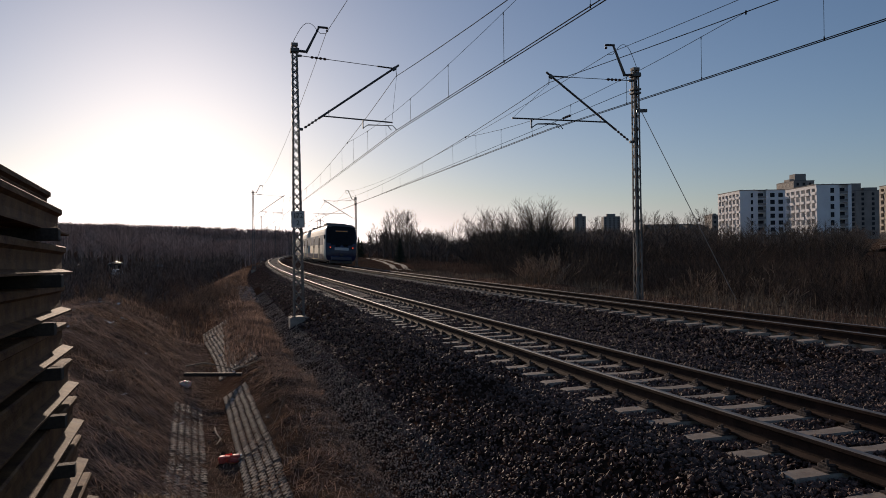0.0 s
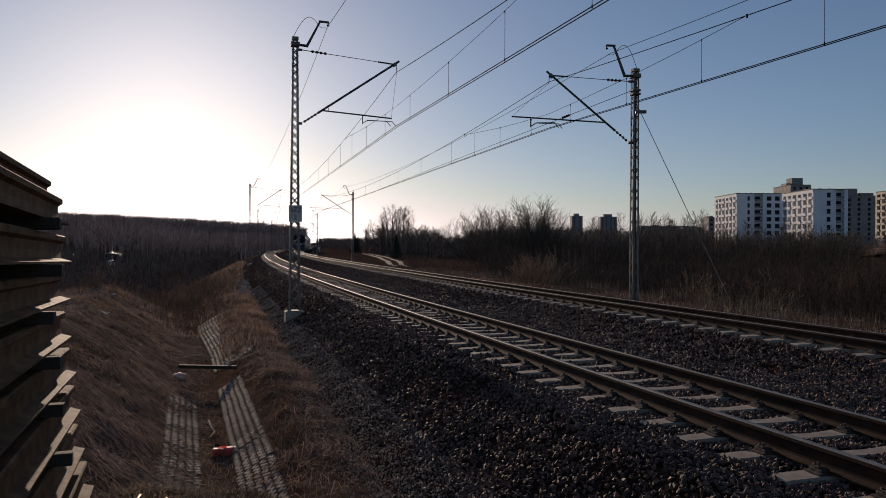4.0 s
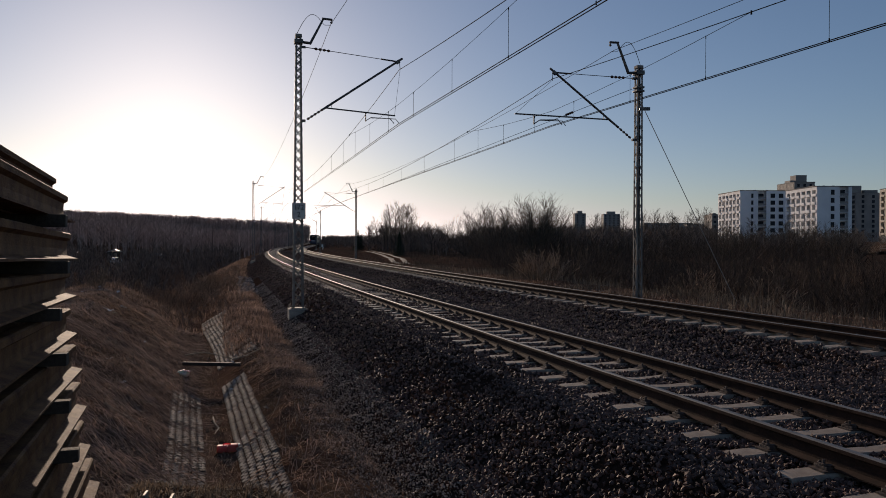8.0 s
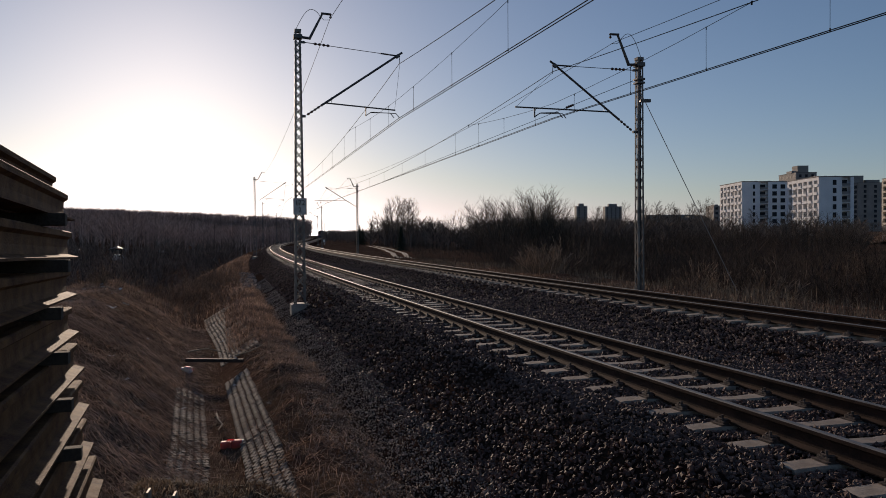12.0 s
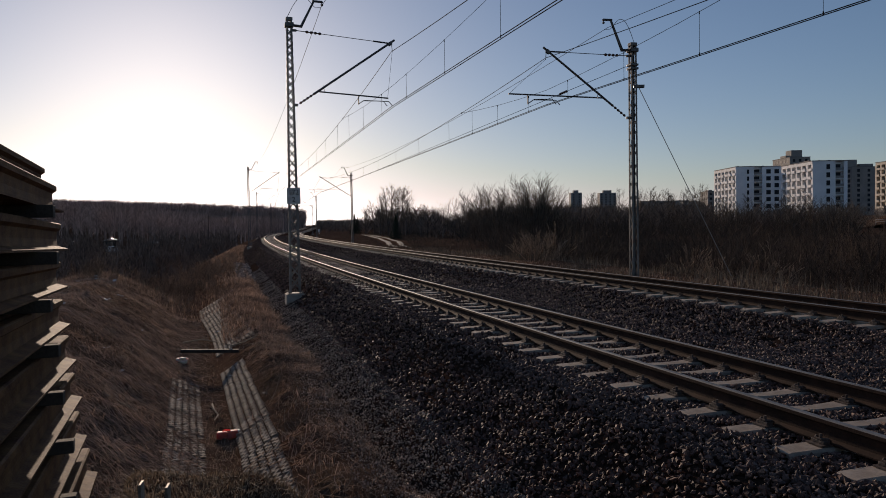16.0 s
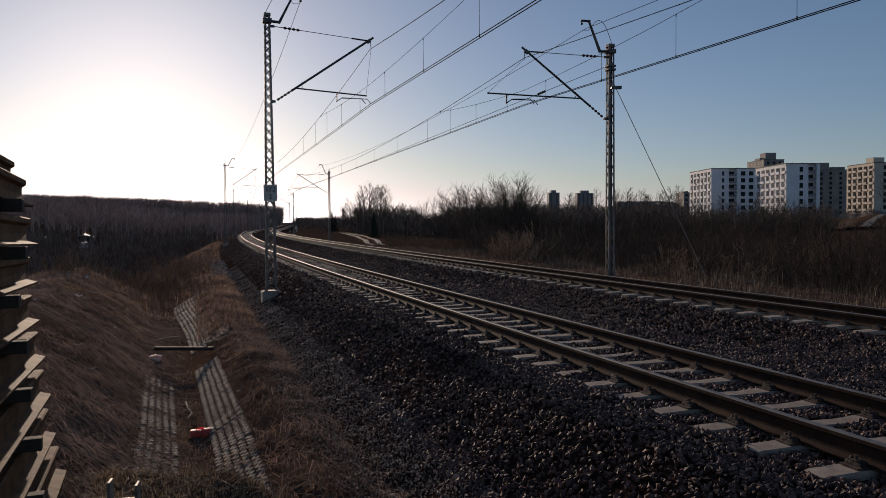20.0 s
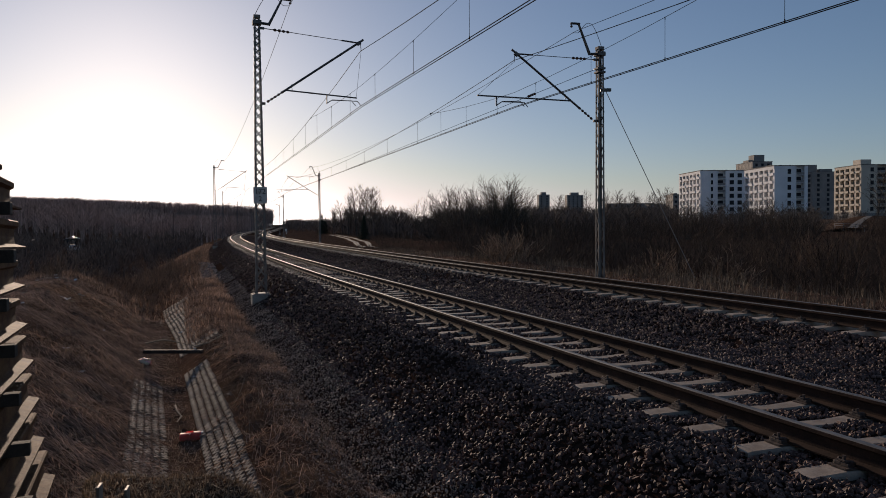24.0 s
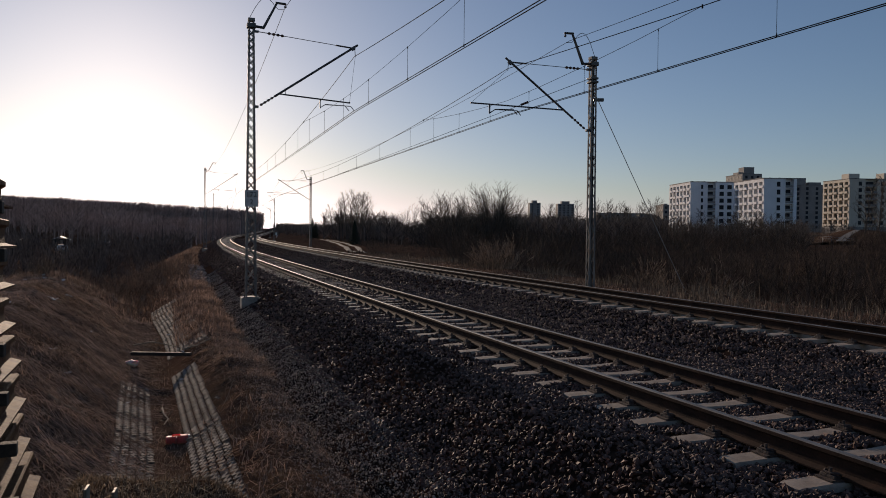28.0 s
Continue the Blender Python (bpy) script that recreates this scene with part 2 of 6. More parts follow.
def fast(name, verts, tris, material, parent=None, label="", smooth=False, index=None):
    """A mesh of triangles from arrays."""
    me = bpy.data.meshes.new(name)
    verts, tris = np.asarray(verts, dtype=np.float32), np.asarray(tris, dtype=np.int32)
    me.vertices.add(len(verts))
    me.vertices.foreach_set("co", verts.ravel())
    me.loops.add(tris.size)
    me.loops.foreach_set("vertex_index", tris.ravel())
    me.polygons.add(len(tris))
    me.polygons.foreach_set("loop_start", np.arange(0, tris.size, 3, dtype=np.int32))
    for mm in (material if isinstance(material, (list, tuple)) else [material]):
        me.materials.append(M[mm])
    if index is not None:
        me.polygons.foreach_set("material_index", np.asarray(index, dtype=np.int32))
    me.polygons.foreach_set("use_smooth", np.full(len(tris), smooth))
    me.update(calc_edges=True)
    me.validate()
    ob = new(name, me)
    ob.parent = parent
    return tagged(ob, label=label) if label else ob


# ---- ground ----
def smooth_step(a, b, x):
    t = min(1.0, max(0.0, (x - a) / (b - a)))
    return t * t * (3 - 2 * t)


def lump(x, y, scale, amount):
    return amount * noise.noise(Vector((x / scale, y / scale, 3.7)))


def ditch_n(y):
    return -4.5 - 0.026 * (min(max(y, 10.5), 30) - 10.5) - 0.3 * smooth_step(20, 29, y)


def ground_z(x, y):
    """Height of the ground: the line's bank, the ditch, the heap by the camera, the valley, the far hills."""
    n = (x - line_x(y)) * math.cos(heading(y))
    up = rise(y)
    # right of the line
    if n > 1:
        z = -0.75
        if n > 8.2:
            near = 1 - smooth_step(60, 100, y)
            z = -0.45 - 0.35 * (1 - near)
            z -= near * 2.1 * smooth_step(12.5, 19, n)
            z += smooth_step(90, 330, n) * 3.4
            z += lump(x, y, 6, 0.12) + lump(x, y, 1.4, 0.05)
        return z + up * (1 - smooth_step(20, 200, n))
    if n > -2.2:
        return -1.15 + up
    # left: path, bank, ditch, heap
    c = ditch_n(y)
    wild = lump(x, y, 2.2, 0.07) + lump(x, y, 0.75, 0.06) + lump(x, y, 0.33, 0.045)
    bottom = -1.6 - 0.008 * max(0, y - 10)
    if y < 45:
        d = n - c
        if d > 0.28:
            z_in = bottom + (n - c - 0.28) * 0.62
            z = min(-1.08 + 0.04 * max(0, -2.6 - n), z_in) + wild * smooth_step(0.7, 1.0, d)
        elif d > -0.1:
            z = bottom + wild * 0.3
        else:
            top = -0.25 + 0.1 * smooth_step(4, 12, y) + lump(x, y, 7, 0.12)
            z = min(top, bottom + (-0.1 - d) * 0.55 * (0.6 + 0.4 * smooth_step(0.2, 1.5, -0.1 - d))) + wild * (0.85 if d < -0.8 else 0.4)
    else:
        z = -1.1
    # the bank falls to the valley farther on
    far = smooth_step(29, 44, y)
    bank = -1.05 - max(0.0, -3.6 - n) * 0.5 + wild
    bank = max(bank, -5.2 + lump(x, y, 15, 0.5))
    z = z * (1 - far) + bank * far
    # beyond the crest of the heap on the left the valley begins
    out = smooth_step(-9.0, -16, n) * (1 - far) * smooth_step(14, 26, y)
    z = z * (1 - out) + (-4.6 + lump(x, y, 15, 0.5)) * out
    # heap by the camera
    near = 1 - smooth_step(3.95, 4.8, y + 0.25 * noise.noise(Vector((x * 1.3, 2, 0))))
    edge = 1 - smooth_step(-1.1, 0.9, x)
    heap = 0.28 * edge + 0.0 * (1 - edge) + wild * 0.5
    beside = -2.36 + (4.8 - y) * 0.374
    if near > 0 and edge > 0:
        w = near * edge * smooth_step(beside - 0.05, beside + 0.4, x)
        z = z * (1 - w) + heap * w
    z -= 0.16 * smooth_step(-2.95, -2.4, n)
    # hills
    dist = math.hypot(x, y)
    hill = smooth_step(190, 520, dist) * smooth_step(-30, -110, n)
    return z + up * smooth_step(-60, -10, n) + hill * (9.5 + 3.0 * smooth_step(-0.4, -0.6, x / max(y, 1.0))) + lump(x, y, 120, 1.5) * smooth_step(150, 400, dist)


def ground():
    ys = np.concatenate([np.arange(-60, -2, 4), np.arange(-2, 6, 0.16), np.arange(6, 30, 0.28), np.arange(30, 60, 1.0), np.arange(60, 140, 3.0), np.arange(140, 400, 12), np.arange(400, 1000, 50), [1200, 1700, 2500, 4000]])
    ms = np.concatenate([[-3500, -2000, -1200, -800], np.arange(-600, -120, 30), np.arange(-120, -40, 6), np.arange(-40, -14, 1.3), np.arange(-14, -9, 0.4), np.arange(-9, -2.6, 0.13), [-2.3, -2, -1, 1, 5, 8.2], np.arange(8.6, 22, 0.7), np.arange(23, 60, 4), np.arange(60, 400, 25), [500, 800, 1300, 2200, 3500]])
    verts = []
    for y in ys:
        cx = line_x(y)
        verts += [(cx + m, y, ground_z(cx + m, y)) for m in ms]
    k = len(ms)
    faces = [(i * k + j, i * k + j + 1, (i + 1) * k + j + 1, (i + 1) * k + j) for i in range(len(ys) - 1) for j in range(k - 1)]
    ob = raw("ground", verts, faces, "soil", smooth=True)
    return tagged(ob, "dry brown soil with dead grass, banks and a ditch", "ground", kind="structure")


# ---- ballast and tracks ----
def plane_z(k, n):
    """Height of the plane of the rail heads of track k at n."""
    return -CANT * n / GAUGE if k == 0 else Z2 - CANT * (n - SPACING) / GAUGE


PROFILE = [(-2.9, -1.3), (-2.35, -1.06), (-1.75, -0.76), (-1.05, -0.24), (-0.6, -0.205), (-0.1, -0.22), (0.15, -0.248), (0.75, -0.285), (1.35, -0.3), (1.6, -0.288), (2.1, -0.316), (2.6, -0.34), (3.4, -0.36), (4.2, -0.22), (4.6, -0.1), (5.0, -0.112), (5.3, -0.145), (5.9, -0.165), (6.5, -0.185), (6.75, -0.185), (7.2, -0.2), (7.6, -0.24), (8.1, -0.45), (8.7, -0.75)]


def ballast_z(n):
    return float(np.interp(n, [p[0] for p in PROFILE], [p[1] for p in PROFILE]))


def bed_lump(s, n):
    j = 0.035 * noise.noise(Vector((s * 3, n * 3, 0))) + 0.03 * noise.noise(Vector((s * 0.6, n * 0.6, 5)))
    if n < -1.4:
        j += 0.05 * noise.noise(Vector((s * 0.9, n * 0.9, 0))) + 0.03 * noise.noise(Vector((s * 2.3, n * 2.3, 4)))
    return j


def ballast():
    ss = np.concatenate([np.arange(-12, 30, 0.25), np.arange(30, 90, 1.5), np.arange(90, 330, 6), np.arange(330, 1450, 30)])
    ns = np.concatenate([np.arange(-2.9, 8.71, 0.14)])
    verts = []
    for s in ss:
        for n in ns:
            verts.append(on_line(s, n, ballast_z(n) + bed_lump(s, n)))
    k = len(ns)
    faces = [(i * k + j, i * k + j + 1, (i + 1) * k + j + 1, (i + 1) * k + j) for i in range(len(ss) - 1) for j in range(k - 1)]
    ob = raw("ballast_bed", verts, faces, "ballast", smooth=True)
    return tagged(ob, "grey-brown crushed stone bed under both tracks", "ballast", kind="structure")


def stones(name, count, s0, s1, n0, n1, size, seed, label, power=1.0, coarse=False, material="stone", fade=1.0):
    """Loose crushed stones strewn over the bed."""
    rng = np.random.default_rng(seed)
    bm = bmesh.new()
    bmesh.ops.create_icosphere(bm, subdivisions=1, radius=1)
    base = np.array([v.co[:] for v in bm.verts])
    tri = np.array([[v.index for v in f.verts] for f in bm.faces])
    bm.free()
    if coarse:
        base = np.array([(1, 0, 0), (-1, 0, 0), (0, 1, 0), (0, -1, 0), (0, 0, 1), (0, 0, -1.0)])
        tri = np.array([(0, 2, 4), (2, 1, 4), (1, 3, 4), (3, 0, 4), (2, 0, 5), (1, 2, 5), (3, 1, 5), (0, 3, 5)])
    u = rng.random(count) ** power
    s = s0 + (s1 - s0) * u
    n = n0 + (n1 - n0) * rng.random(count) ** fade
    x = np.interp(s, _s, _lx) + n * np.cos(np.interp(s, _s, _th))
    y = np.interp(s, _s, _ly) + n * np.sin(np.interp(s, _s, _th))
    z = np.interp(n, [p[0] for p in PROFILE], [p[1] for p in PROFILE])
    keep = np.ones(count, bool)
    for a, ph in ((GAUGE / 2, 4.58), (SPACING + GAUGE / 2, 8.79)):
        off = (s - ph + 0.305) % 0.61 - 0.305
        keep &= ~((abs(n - a) < 1.25) & (abs(off) < 0.115))
    s, n, x, y, z = s[keep], n[keep], x[keep], y[keep], z[keep]
    count = len(s)
    out = n < -2.4
    for i in range(count):
        z[i] = max(ground_z(x[i], y[i]), z[i] + bed_lump(s[i], n[i])) if out[i] else z[i] + bed_lump(s[i], n[i])
    sc = size * (0.55 + 0.75 * rng.random((count, 1, 1))) * np.array([1.0, 0.8, 0.62])[None, None, :] * (0.7 + 0.6 * rng.random((count, 1, 3)))
    shape = base[None] * (0.72 + 0.5 * rng.random((count, len(base), 1)))
    v = shape * sc
    q = rng.normal(size=(count, 4))
    q /= np.linalg.norm(q, axis=1)[:, None]
    a, b, c, d = q.T
    R = np.stack([np.stack([1 - 2 * (c * c + d * d), 2 * (b * c - a * d), 2 * (b * d + a * c)], -1),
                  np.stack([2 * (b * c + a * d), 1 - 2 * (b * b + d * d), 2 * (c * d - a * b)], -1),
                  np.stack([2 * (b * d - a * c), 2 * (c * d + a * b), 1 - 2 * (b * b + c * c)], -1)], 1)
    v = np.einsum("nij,nkj->nki", R, v)
    v += np.stack([x, y, z + 0.012 + 0.012 * rng.random(count)], -1)[:, None, :]
    t = tri[None] + (np.arange(count) * len(base))[:, None, None]
    ob = fast(name, v.reshape(-1, 3), t.reshape(-1, 3), material)
    return tagged(ob, label, "stones", kind="stuff")


RAIL = [(-0.036, -0.008), (-0.026, 0), (0.026, 0), (0.036, -0.008), (0.036, -0.036), (0.012, -0.052), (0.0085, -0.1), (0.013, -0.142), (0.075, -0.161), (0.075, -0.172), (-0.075, -0.172), (-0.075, -0.161), (-0.013, -0.142), (-0.0085, -0.1), (-0.012, -0.052), (-0.036, -0.036)]


def rail_mesh(track, k, n_c, ss):
    tilt = -CANT / GAUGE
    z_c = plane_z(k, n_c)
    sections = []
    for s in ss:
        sections.append([on_line(s, n_c + a - b * tilt, z_c + b + a * tilt) for a, b in RAIL])
    v, f = sweep(sections)
    ob = raw("rail", v, f, ["rail_side", "rail_top"], track, "rusty steel rail with a worn bright head")
    k_ = len(RAIL)
    idx = [1 if (i < len(f) - 2 and i % k_ in (0, 1, 2)) else 0 for i in range(len(f))]
    ob.data.polygons.foreach_set("material_index", idx)
    return ob


def sleeper_mesh():
    """A prestressed concrete sleeper, thicker under the rails and waisted in the middle; its origin lies midway between the rail heads."""
    rows = [(-1.24, 0.085, 0.14, 0.215), (-1.21, 0.09, 0.145, 0.205), (-0.95, 0.092, 0.145, 0.188), (-0.6, 0.095, 0.145, 0.183), (-0.3, 0.08, 0.125, 0.206), (0, 0.077, 0.12, 0.212),
            (0.3, 0.08, 0.125, 0.206), (0.6, 0.095, 0.145, 0.183), (0.95, 0.092, 0.145, 0.188), (1.21, 0.09, 0.145, 0.205), (1.24, 0.085, 0.14, 0.215)]
    sections = [[Vector((x, -wb, -0.4)), Vector((x, wb, -0.4)), Vector((x, wt + 0.012, -top - 0.02)), Vector((x, wt, -top)), Vector((x, -wt, -top)), Vector((x, -wt - 0.012, -top - 0.02))] for x, wt, wb, top in rows]
    v, f = sweep(sections)
    me = bpy.data.meshes.new("sleeper")
    me.from_pydata([tuple(p) for p in v], [], f)
    me.materials.append(M["sleeper"])
    return me


def clip_mesh():
    """Baseplate shoulders, spring clips and bolts of one rail seat."""
    bm = bmesh.new()
    box(bm, 0, 0, -0.177, 0.36, 0.16, 0.012)
    for sx in (-1, 1):
        box(bm, sx * 0.115, 0, -0.158, 0.06, 0.13, 0.03, 0.006)
        tube(bm, [(sx * 0.06, -0.045, -0.15), (sx * 0.1, -0.06, -0.13), (sx * 0.14, -0.03, -0.135), (sx * 0.14, 0.03, -0.135), (sx * 0.1, 0.06, -0.13), (sx * 0.06, 0.045, -0.15)], 0.009, 5)
        tube(bm, [(sx * 0.115, 0, -0.15), (sx * 0.115, 0, -0.1)], 0.014, 6)
    bmesh.ops.recalc_face_normals(bm, faces=bm.faces)
    return mesh_of("rail_clip", bm, "clip")


def sleeper_pose(k, s):
    n = GAUGE / 2 + (SPACING if k else 0)
    p = on_line(s, n, plane_z(k, n))
    return Matrix.Translation(p) @ Matrix.Rotation(heading(s), 4, "Z") @ Matrix.Rotation(math.atan(CANT / GAUGE), 4, "Y")


def tracks():
    ss = np.concatenate([np.arange(-14, 60, 1.0), np.arange(60, 300, 3.0), np.arange(300, 1401, 20.0)])
    sl, cl = sleeper_mesh(), clip_mesh()
    sv = np.array([v.co[:] for v in sl.vertices])
    sl.calc_loop_triangles()
    st = np.array([t.vertices[:] for t in sl.loop_triangles])
    cv = np.array([v.co[:] for v in cl.vertices])
    cl.calc_loop_triangles()
    ct = np.array([t.vertices[:] for t in cl.loop_triangles])
    rng = random.Random(4)
    for k, (parts_to, clips_to) in enumerate(((175, 24), (120, 26))):
        track = thing("railway_track", Matrix(), ("near" if k == 0 else "far") + " railway track, rusty rails on grey concrete sleepers", "railway track", kind="structure")
        for side in (0, 1):
            rail_mesh(track, k, side * GAUGE + (SPACING if k else 0), ss)
        far_v, far_t, fc_v, fc_t = [], [], [], []
        i = 0
        s = 4.58 - 0.61 * 15 if k == 0 else 8.79 - 0.61 * 20
        while s < 420:
            m = sleeper_pose(k, s + rng.uniform(-0.012, 0.012)) @ pose(0, 0, rng.uniform(-0.006, 0.004), 0, 0, rng.uniform(-0.8, 0.8))
            a = np.array(m)
            if s < parts_to:
                ob = new("sleeper", sl)
                ob.parent = track
                ob.matrix_basis = m
            else:
                far_t.append(st + len(far_v) * len(sv))
                far_v.append(sv @ a[:3, :3].T + a[:3, 3])
            for side in (-1, 1):
                cm = Matrix.Translation((side * GAUGE / 2, 0, 0))
                if s < clips_to:
                    c = new("rail_clip", cl)
                    c.parent = ob
                    c.matrix_basis = cm
                elif s < 110:
                    b = np.array(m @ cm)
                    fc_t.append(ct + len(fc_v) * len(cv))
                    fc_v.append(cv @ b[:3, :3].T + b[:3, 3])
            s += 0.61
            i += 1
        tagged(fast("sleepers", np.concatenate(far_v), np.concatenate(far_t), "sleeper", track), kind="stuff")
        tagged(fast("rail_clips", np.concatenate(fc_v), np.concatenate(fc_t), "clip", track), kind="stuff")


# ---- overhead line ----
def lattice_leg(h, w0, w1, sx, sy, l=0.06):
    """One angle-iron leg, leaning in towards the top."""
    bm = bmesh.new()
    t = 0.012
    sections = []
    for z, w in ((0, w0), (h, w1)):
        x, y = sx * w / 2, sy * w / 2
        ring = [(x, y), (x - sx * l, y), (x - sx * l, y - sy * t), (x - sx * t, y - sy * t), (x - sx * t, y - sy * l), (x, y - sy * l)]
        sections.append([bm.verts.new((a, b, z)) for a, b in ring])
    for j in range(6):
        bm.faces.new((sections[0][j], sections[0][(j + 1) % 6], sections[1][(j + 1) % 6], sections[1][j]))
    bm.faces.new(sections[0])
    bm.faces.new(sections[1])
    bmesh.ops.recalc_face_normals(bm, faces=bm.faces)
    return bm


def lattice_bar(h, z, w0, w1, sgn, side, stride=1.15):
    """One flat bar across a face of the mast."""
    bm = bmesh.new()
    w = w0 + (w1 - w0) * z / h
    step = w * stride
    we = w0 + (w1 - w0) * min(h, z + step) / h
    p, q = Vector((-sgn * w * 0.46, w / 2 + 0.004 * sgn, z)), Vector((sgn * we * 0.46, we / 2 + 0.004 * sgn, z + step))
    d = (q - p).normalized()
    o = Vector((-d.z, 0, d.x)) * 0.014
    t = Vector((0, 0.004, 0))
    vs = [bm.verts.new(v + u + k) for v in (p, q) for u in (o, -o) for k in (t, -t)]
    for f in ((0, 1, 3, 2), (4, 6, 7, 5), (0, 4, 5, 1), (2, 3, 7, 6), (0, 2, 6, 4), (1, 5, 7, 3)):
        bm.faces.new([vs[i] for i in f])
    bmesh.ops.rotate(bm, matrix=Matrix.Rotation(side * math.pi / 2, 3, "Z"), verts=bm.verts)
    bmesh.ops.recalc_face_normals(bm, faces=bm.faces)
    return bm, z + step


def lattice_side(h, w0, w1, side):
    """The crossed flat bars of one face."""
    bm = bmesh.new()
    z = 0.12
    while z < h - 0.3:
        w = w0 + (w1 - w0) * z / h
        step = w * 1.15
        wn_ = w0 + (w1 - w0) * min(h, z + step) / h
        for sgn in (1, -1):
            a, b = -sgn * w / 2 * 0.92, sgn * wn_ / 2 * 0.92
            p, q = [(a, w / 2 + 0.004 * sgn, z), (b, wn_ / 2 + 0.004 * sgn, z + step)]
            d = Vector((q[0] - p[0], 0, q[2] - p[2])).normalized()
            o = Vector((-d.z, 0, d.x)) * 0.018
            t = Vector((0, 0.004, 0))
            vs = [bm.verts.new(Vector(v) + u + k) for v in (p, q) for u in (o, -o) for k in (t, -t)]
            for f in ((0, 1, 3, 2), (4, 6, 7, 5), (0, 4, 5, 1), (2, 3, 7, 6), (0, 2, 6, 4), (1, 5, 7, 3)):
                bm.faces.new([vs[i] for i in f])
        z += step
    bmesh.ops.rotate(bm, matrix=Matrix.Rotation(side * math.pi / 2, 3, "Z"), verts=bm.verts)
    bmesh.ops.recalc_face_normals(bm, faces=bm.faces)
    return bm


def insulator(a, b, discs=4, r=0.06):
    """Ribbed insulator between two points."""
    a, b = Vector(a), Vector(b)
    pts, rad = [], []
    for i in range(discs):
        for f, rr in ((0.0, 0.35), (0.3, 1.0), (0.55, 1.0), (0.85, 0.35)):
            pts.append(a.lerp(b, (i + f) / discs))
            rad.append(r * rr)
    return tubed(pts, rad, 8)


def mast(k, s, n, base_z, top, brk, tie, tip_len, tip_z, reg_z, wire_z, mirror, label, w0=0.35, w1=0.18, sign=False, near=False, flange=0.05, stride=1.15):
    """A lattice mast; local +x points to its track. Heights over the rail plane."""
    p = on_line(s, n)
    m = Matrix.Translation((p.x, p.y, rise(s))) @ Matrix.Rotation(heading(s) + (math.pi if mirror else 0), 4, "Z")
    ob = thing("catenary_mast", m, label, "catenary mast", "masts along the line")
    found = part("foundation", boxed(0, 0, base_z - 0.7, 0.62, 0.62, 1.4, 0.03), "concrete", ob, "weathered concrete foundation block")
    part("base_plate", boxed(0, 0, base_z + 0.012, 0.5, 0.5, 0.024), "steel", ob)
    for bx in (-1, 1):
        for by in (-1, 1):
            part("bolt", tubed([(bx * 0.21, by * 0.21, base_z), (bx * 0.21, by * 0.21, base_z + 0.09)], 0.018, 6), "dark_steel", ob)
    h = top - base_z
    for sx in (-1, 1):
        for sy in (-1, 1):
            leg = part("leg", lattice_leg(h, w0, w1, sx, sy, flange), "steel", ob)
            leg.location.z = base_z + 0.02
    for side in range(4):
        if near:
            z = 0.12
            while z < h - 0.3:
                turn = 1 - 2 * (round(z * 50) % 2)
                for sgn in ((1, -1) if stride < 1.5 else (turn,)):
                    bm, nz = lattice_bar(h, z, w0, w1, sgn, side, stride)
                    part("lacing_bar", bm, "steel", ob).location.z = base_z + 0.02
                z = nz
            continue
        l = tagged(part("lacing", lattice_side(h, w0, w1, side), "steel", ob), kind="stuff")
        l.location.z = base_z + 0.02
    part("cap", boxed(0, 0, top + 0.05, w1 + 0.03, w1 + 0.03, 0.1, 0.01), "steel", ob)
    part("collar", boxed(0, 0, top - 0.14, w1 + 0.1, w1 + 0.1, 0.14, 0.02), "dark_steel", ob)
    if mirror:
        part("collar", boxed(0, 0, top - 0.62, w1 + 0.09, w1 + 0.09, 0.07, 0.015), "dark_steel", ob)
        part("collar", boxed(0, 0, top - 0.74, w1 + 0.09, w1 + 0.09, 0.07, 0.015), "dark_steel", ob)
    # cantilever
    part("bracket", boxed(w1 / 2 + 0.06, 0, brk, 0.16, 0.1, 0.08, 0.01), "dark_steel", ob)
    part("bracket", boxed(w1 / 2 + 0.06, 0, tie, 0.16, 0.08, 0.07, 0.01), "dark_steel", ob)
    A, B = Vector((w1 / 2 + 0.12, 0, brk)), Vector((tip_len, 0, tip_z))
    u = (B - A).normalized()
    part("insulator", insulator(A + u * 0.08, A + u * 0.75, 5, 0.042), "insulator", ob)
    part("strut", tubed([A + u * 0.7, B + u * 0.16], 0.036, 8), "dark_steel", ob)
    tA = Vector((w1 / 2 + 0.12, 0, tie))
    tB = B - u * 0.05
    w = (tB - tA).normalized()
    part("insulator", insulator(tA + w * 0.3, tA + w * 0.85, 4, 0.046), "insulator", ob)
    part("tie_rod", tubed([tA, tA + w * 0.32], 0.014, 6), "dark_steel", ob)
    part("tie_rod", tubed([tA + w * 0.83, tB - w * 0.55], 0.011, 6), "dark_steel", ob)
    part("tie_rod", tubed([tB - w * 0.57, tB], 0.026, 6), "dark_steel", ob)
    part("clamp", boxed(B.x - 0.03, 0, B.z - 0.04, 0.14, 0.08, 0.12, 0.015, Matrix.Rotation(-0.6, 4, "Y")), "dark_steel", ob)
    part("hanger", tubed([B + Vector((0.03, 0, -0.06)), B + Vector((0.05, 0, -0.3))], 0.012, 5), "dark_steel", ob)
    # registration tube and steady arm
    f = (reg_z + 0.08 - A.z) / (B.z - A.z)
    r0 = A.lerp(B, f)
    over = tip_len + (0.0 if not mirror else 1.45)
    r1 = Vector((over - 0.12, 0, reg_z - 0.06 if not mirror else reg_z + 0.1))
    part("registration_tube", tubed([r0, r1], 0.024, 8), "dark_steel", ob)
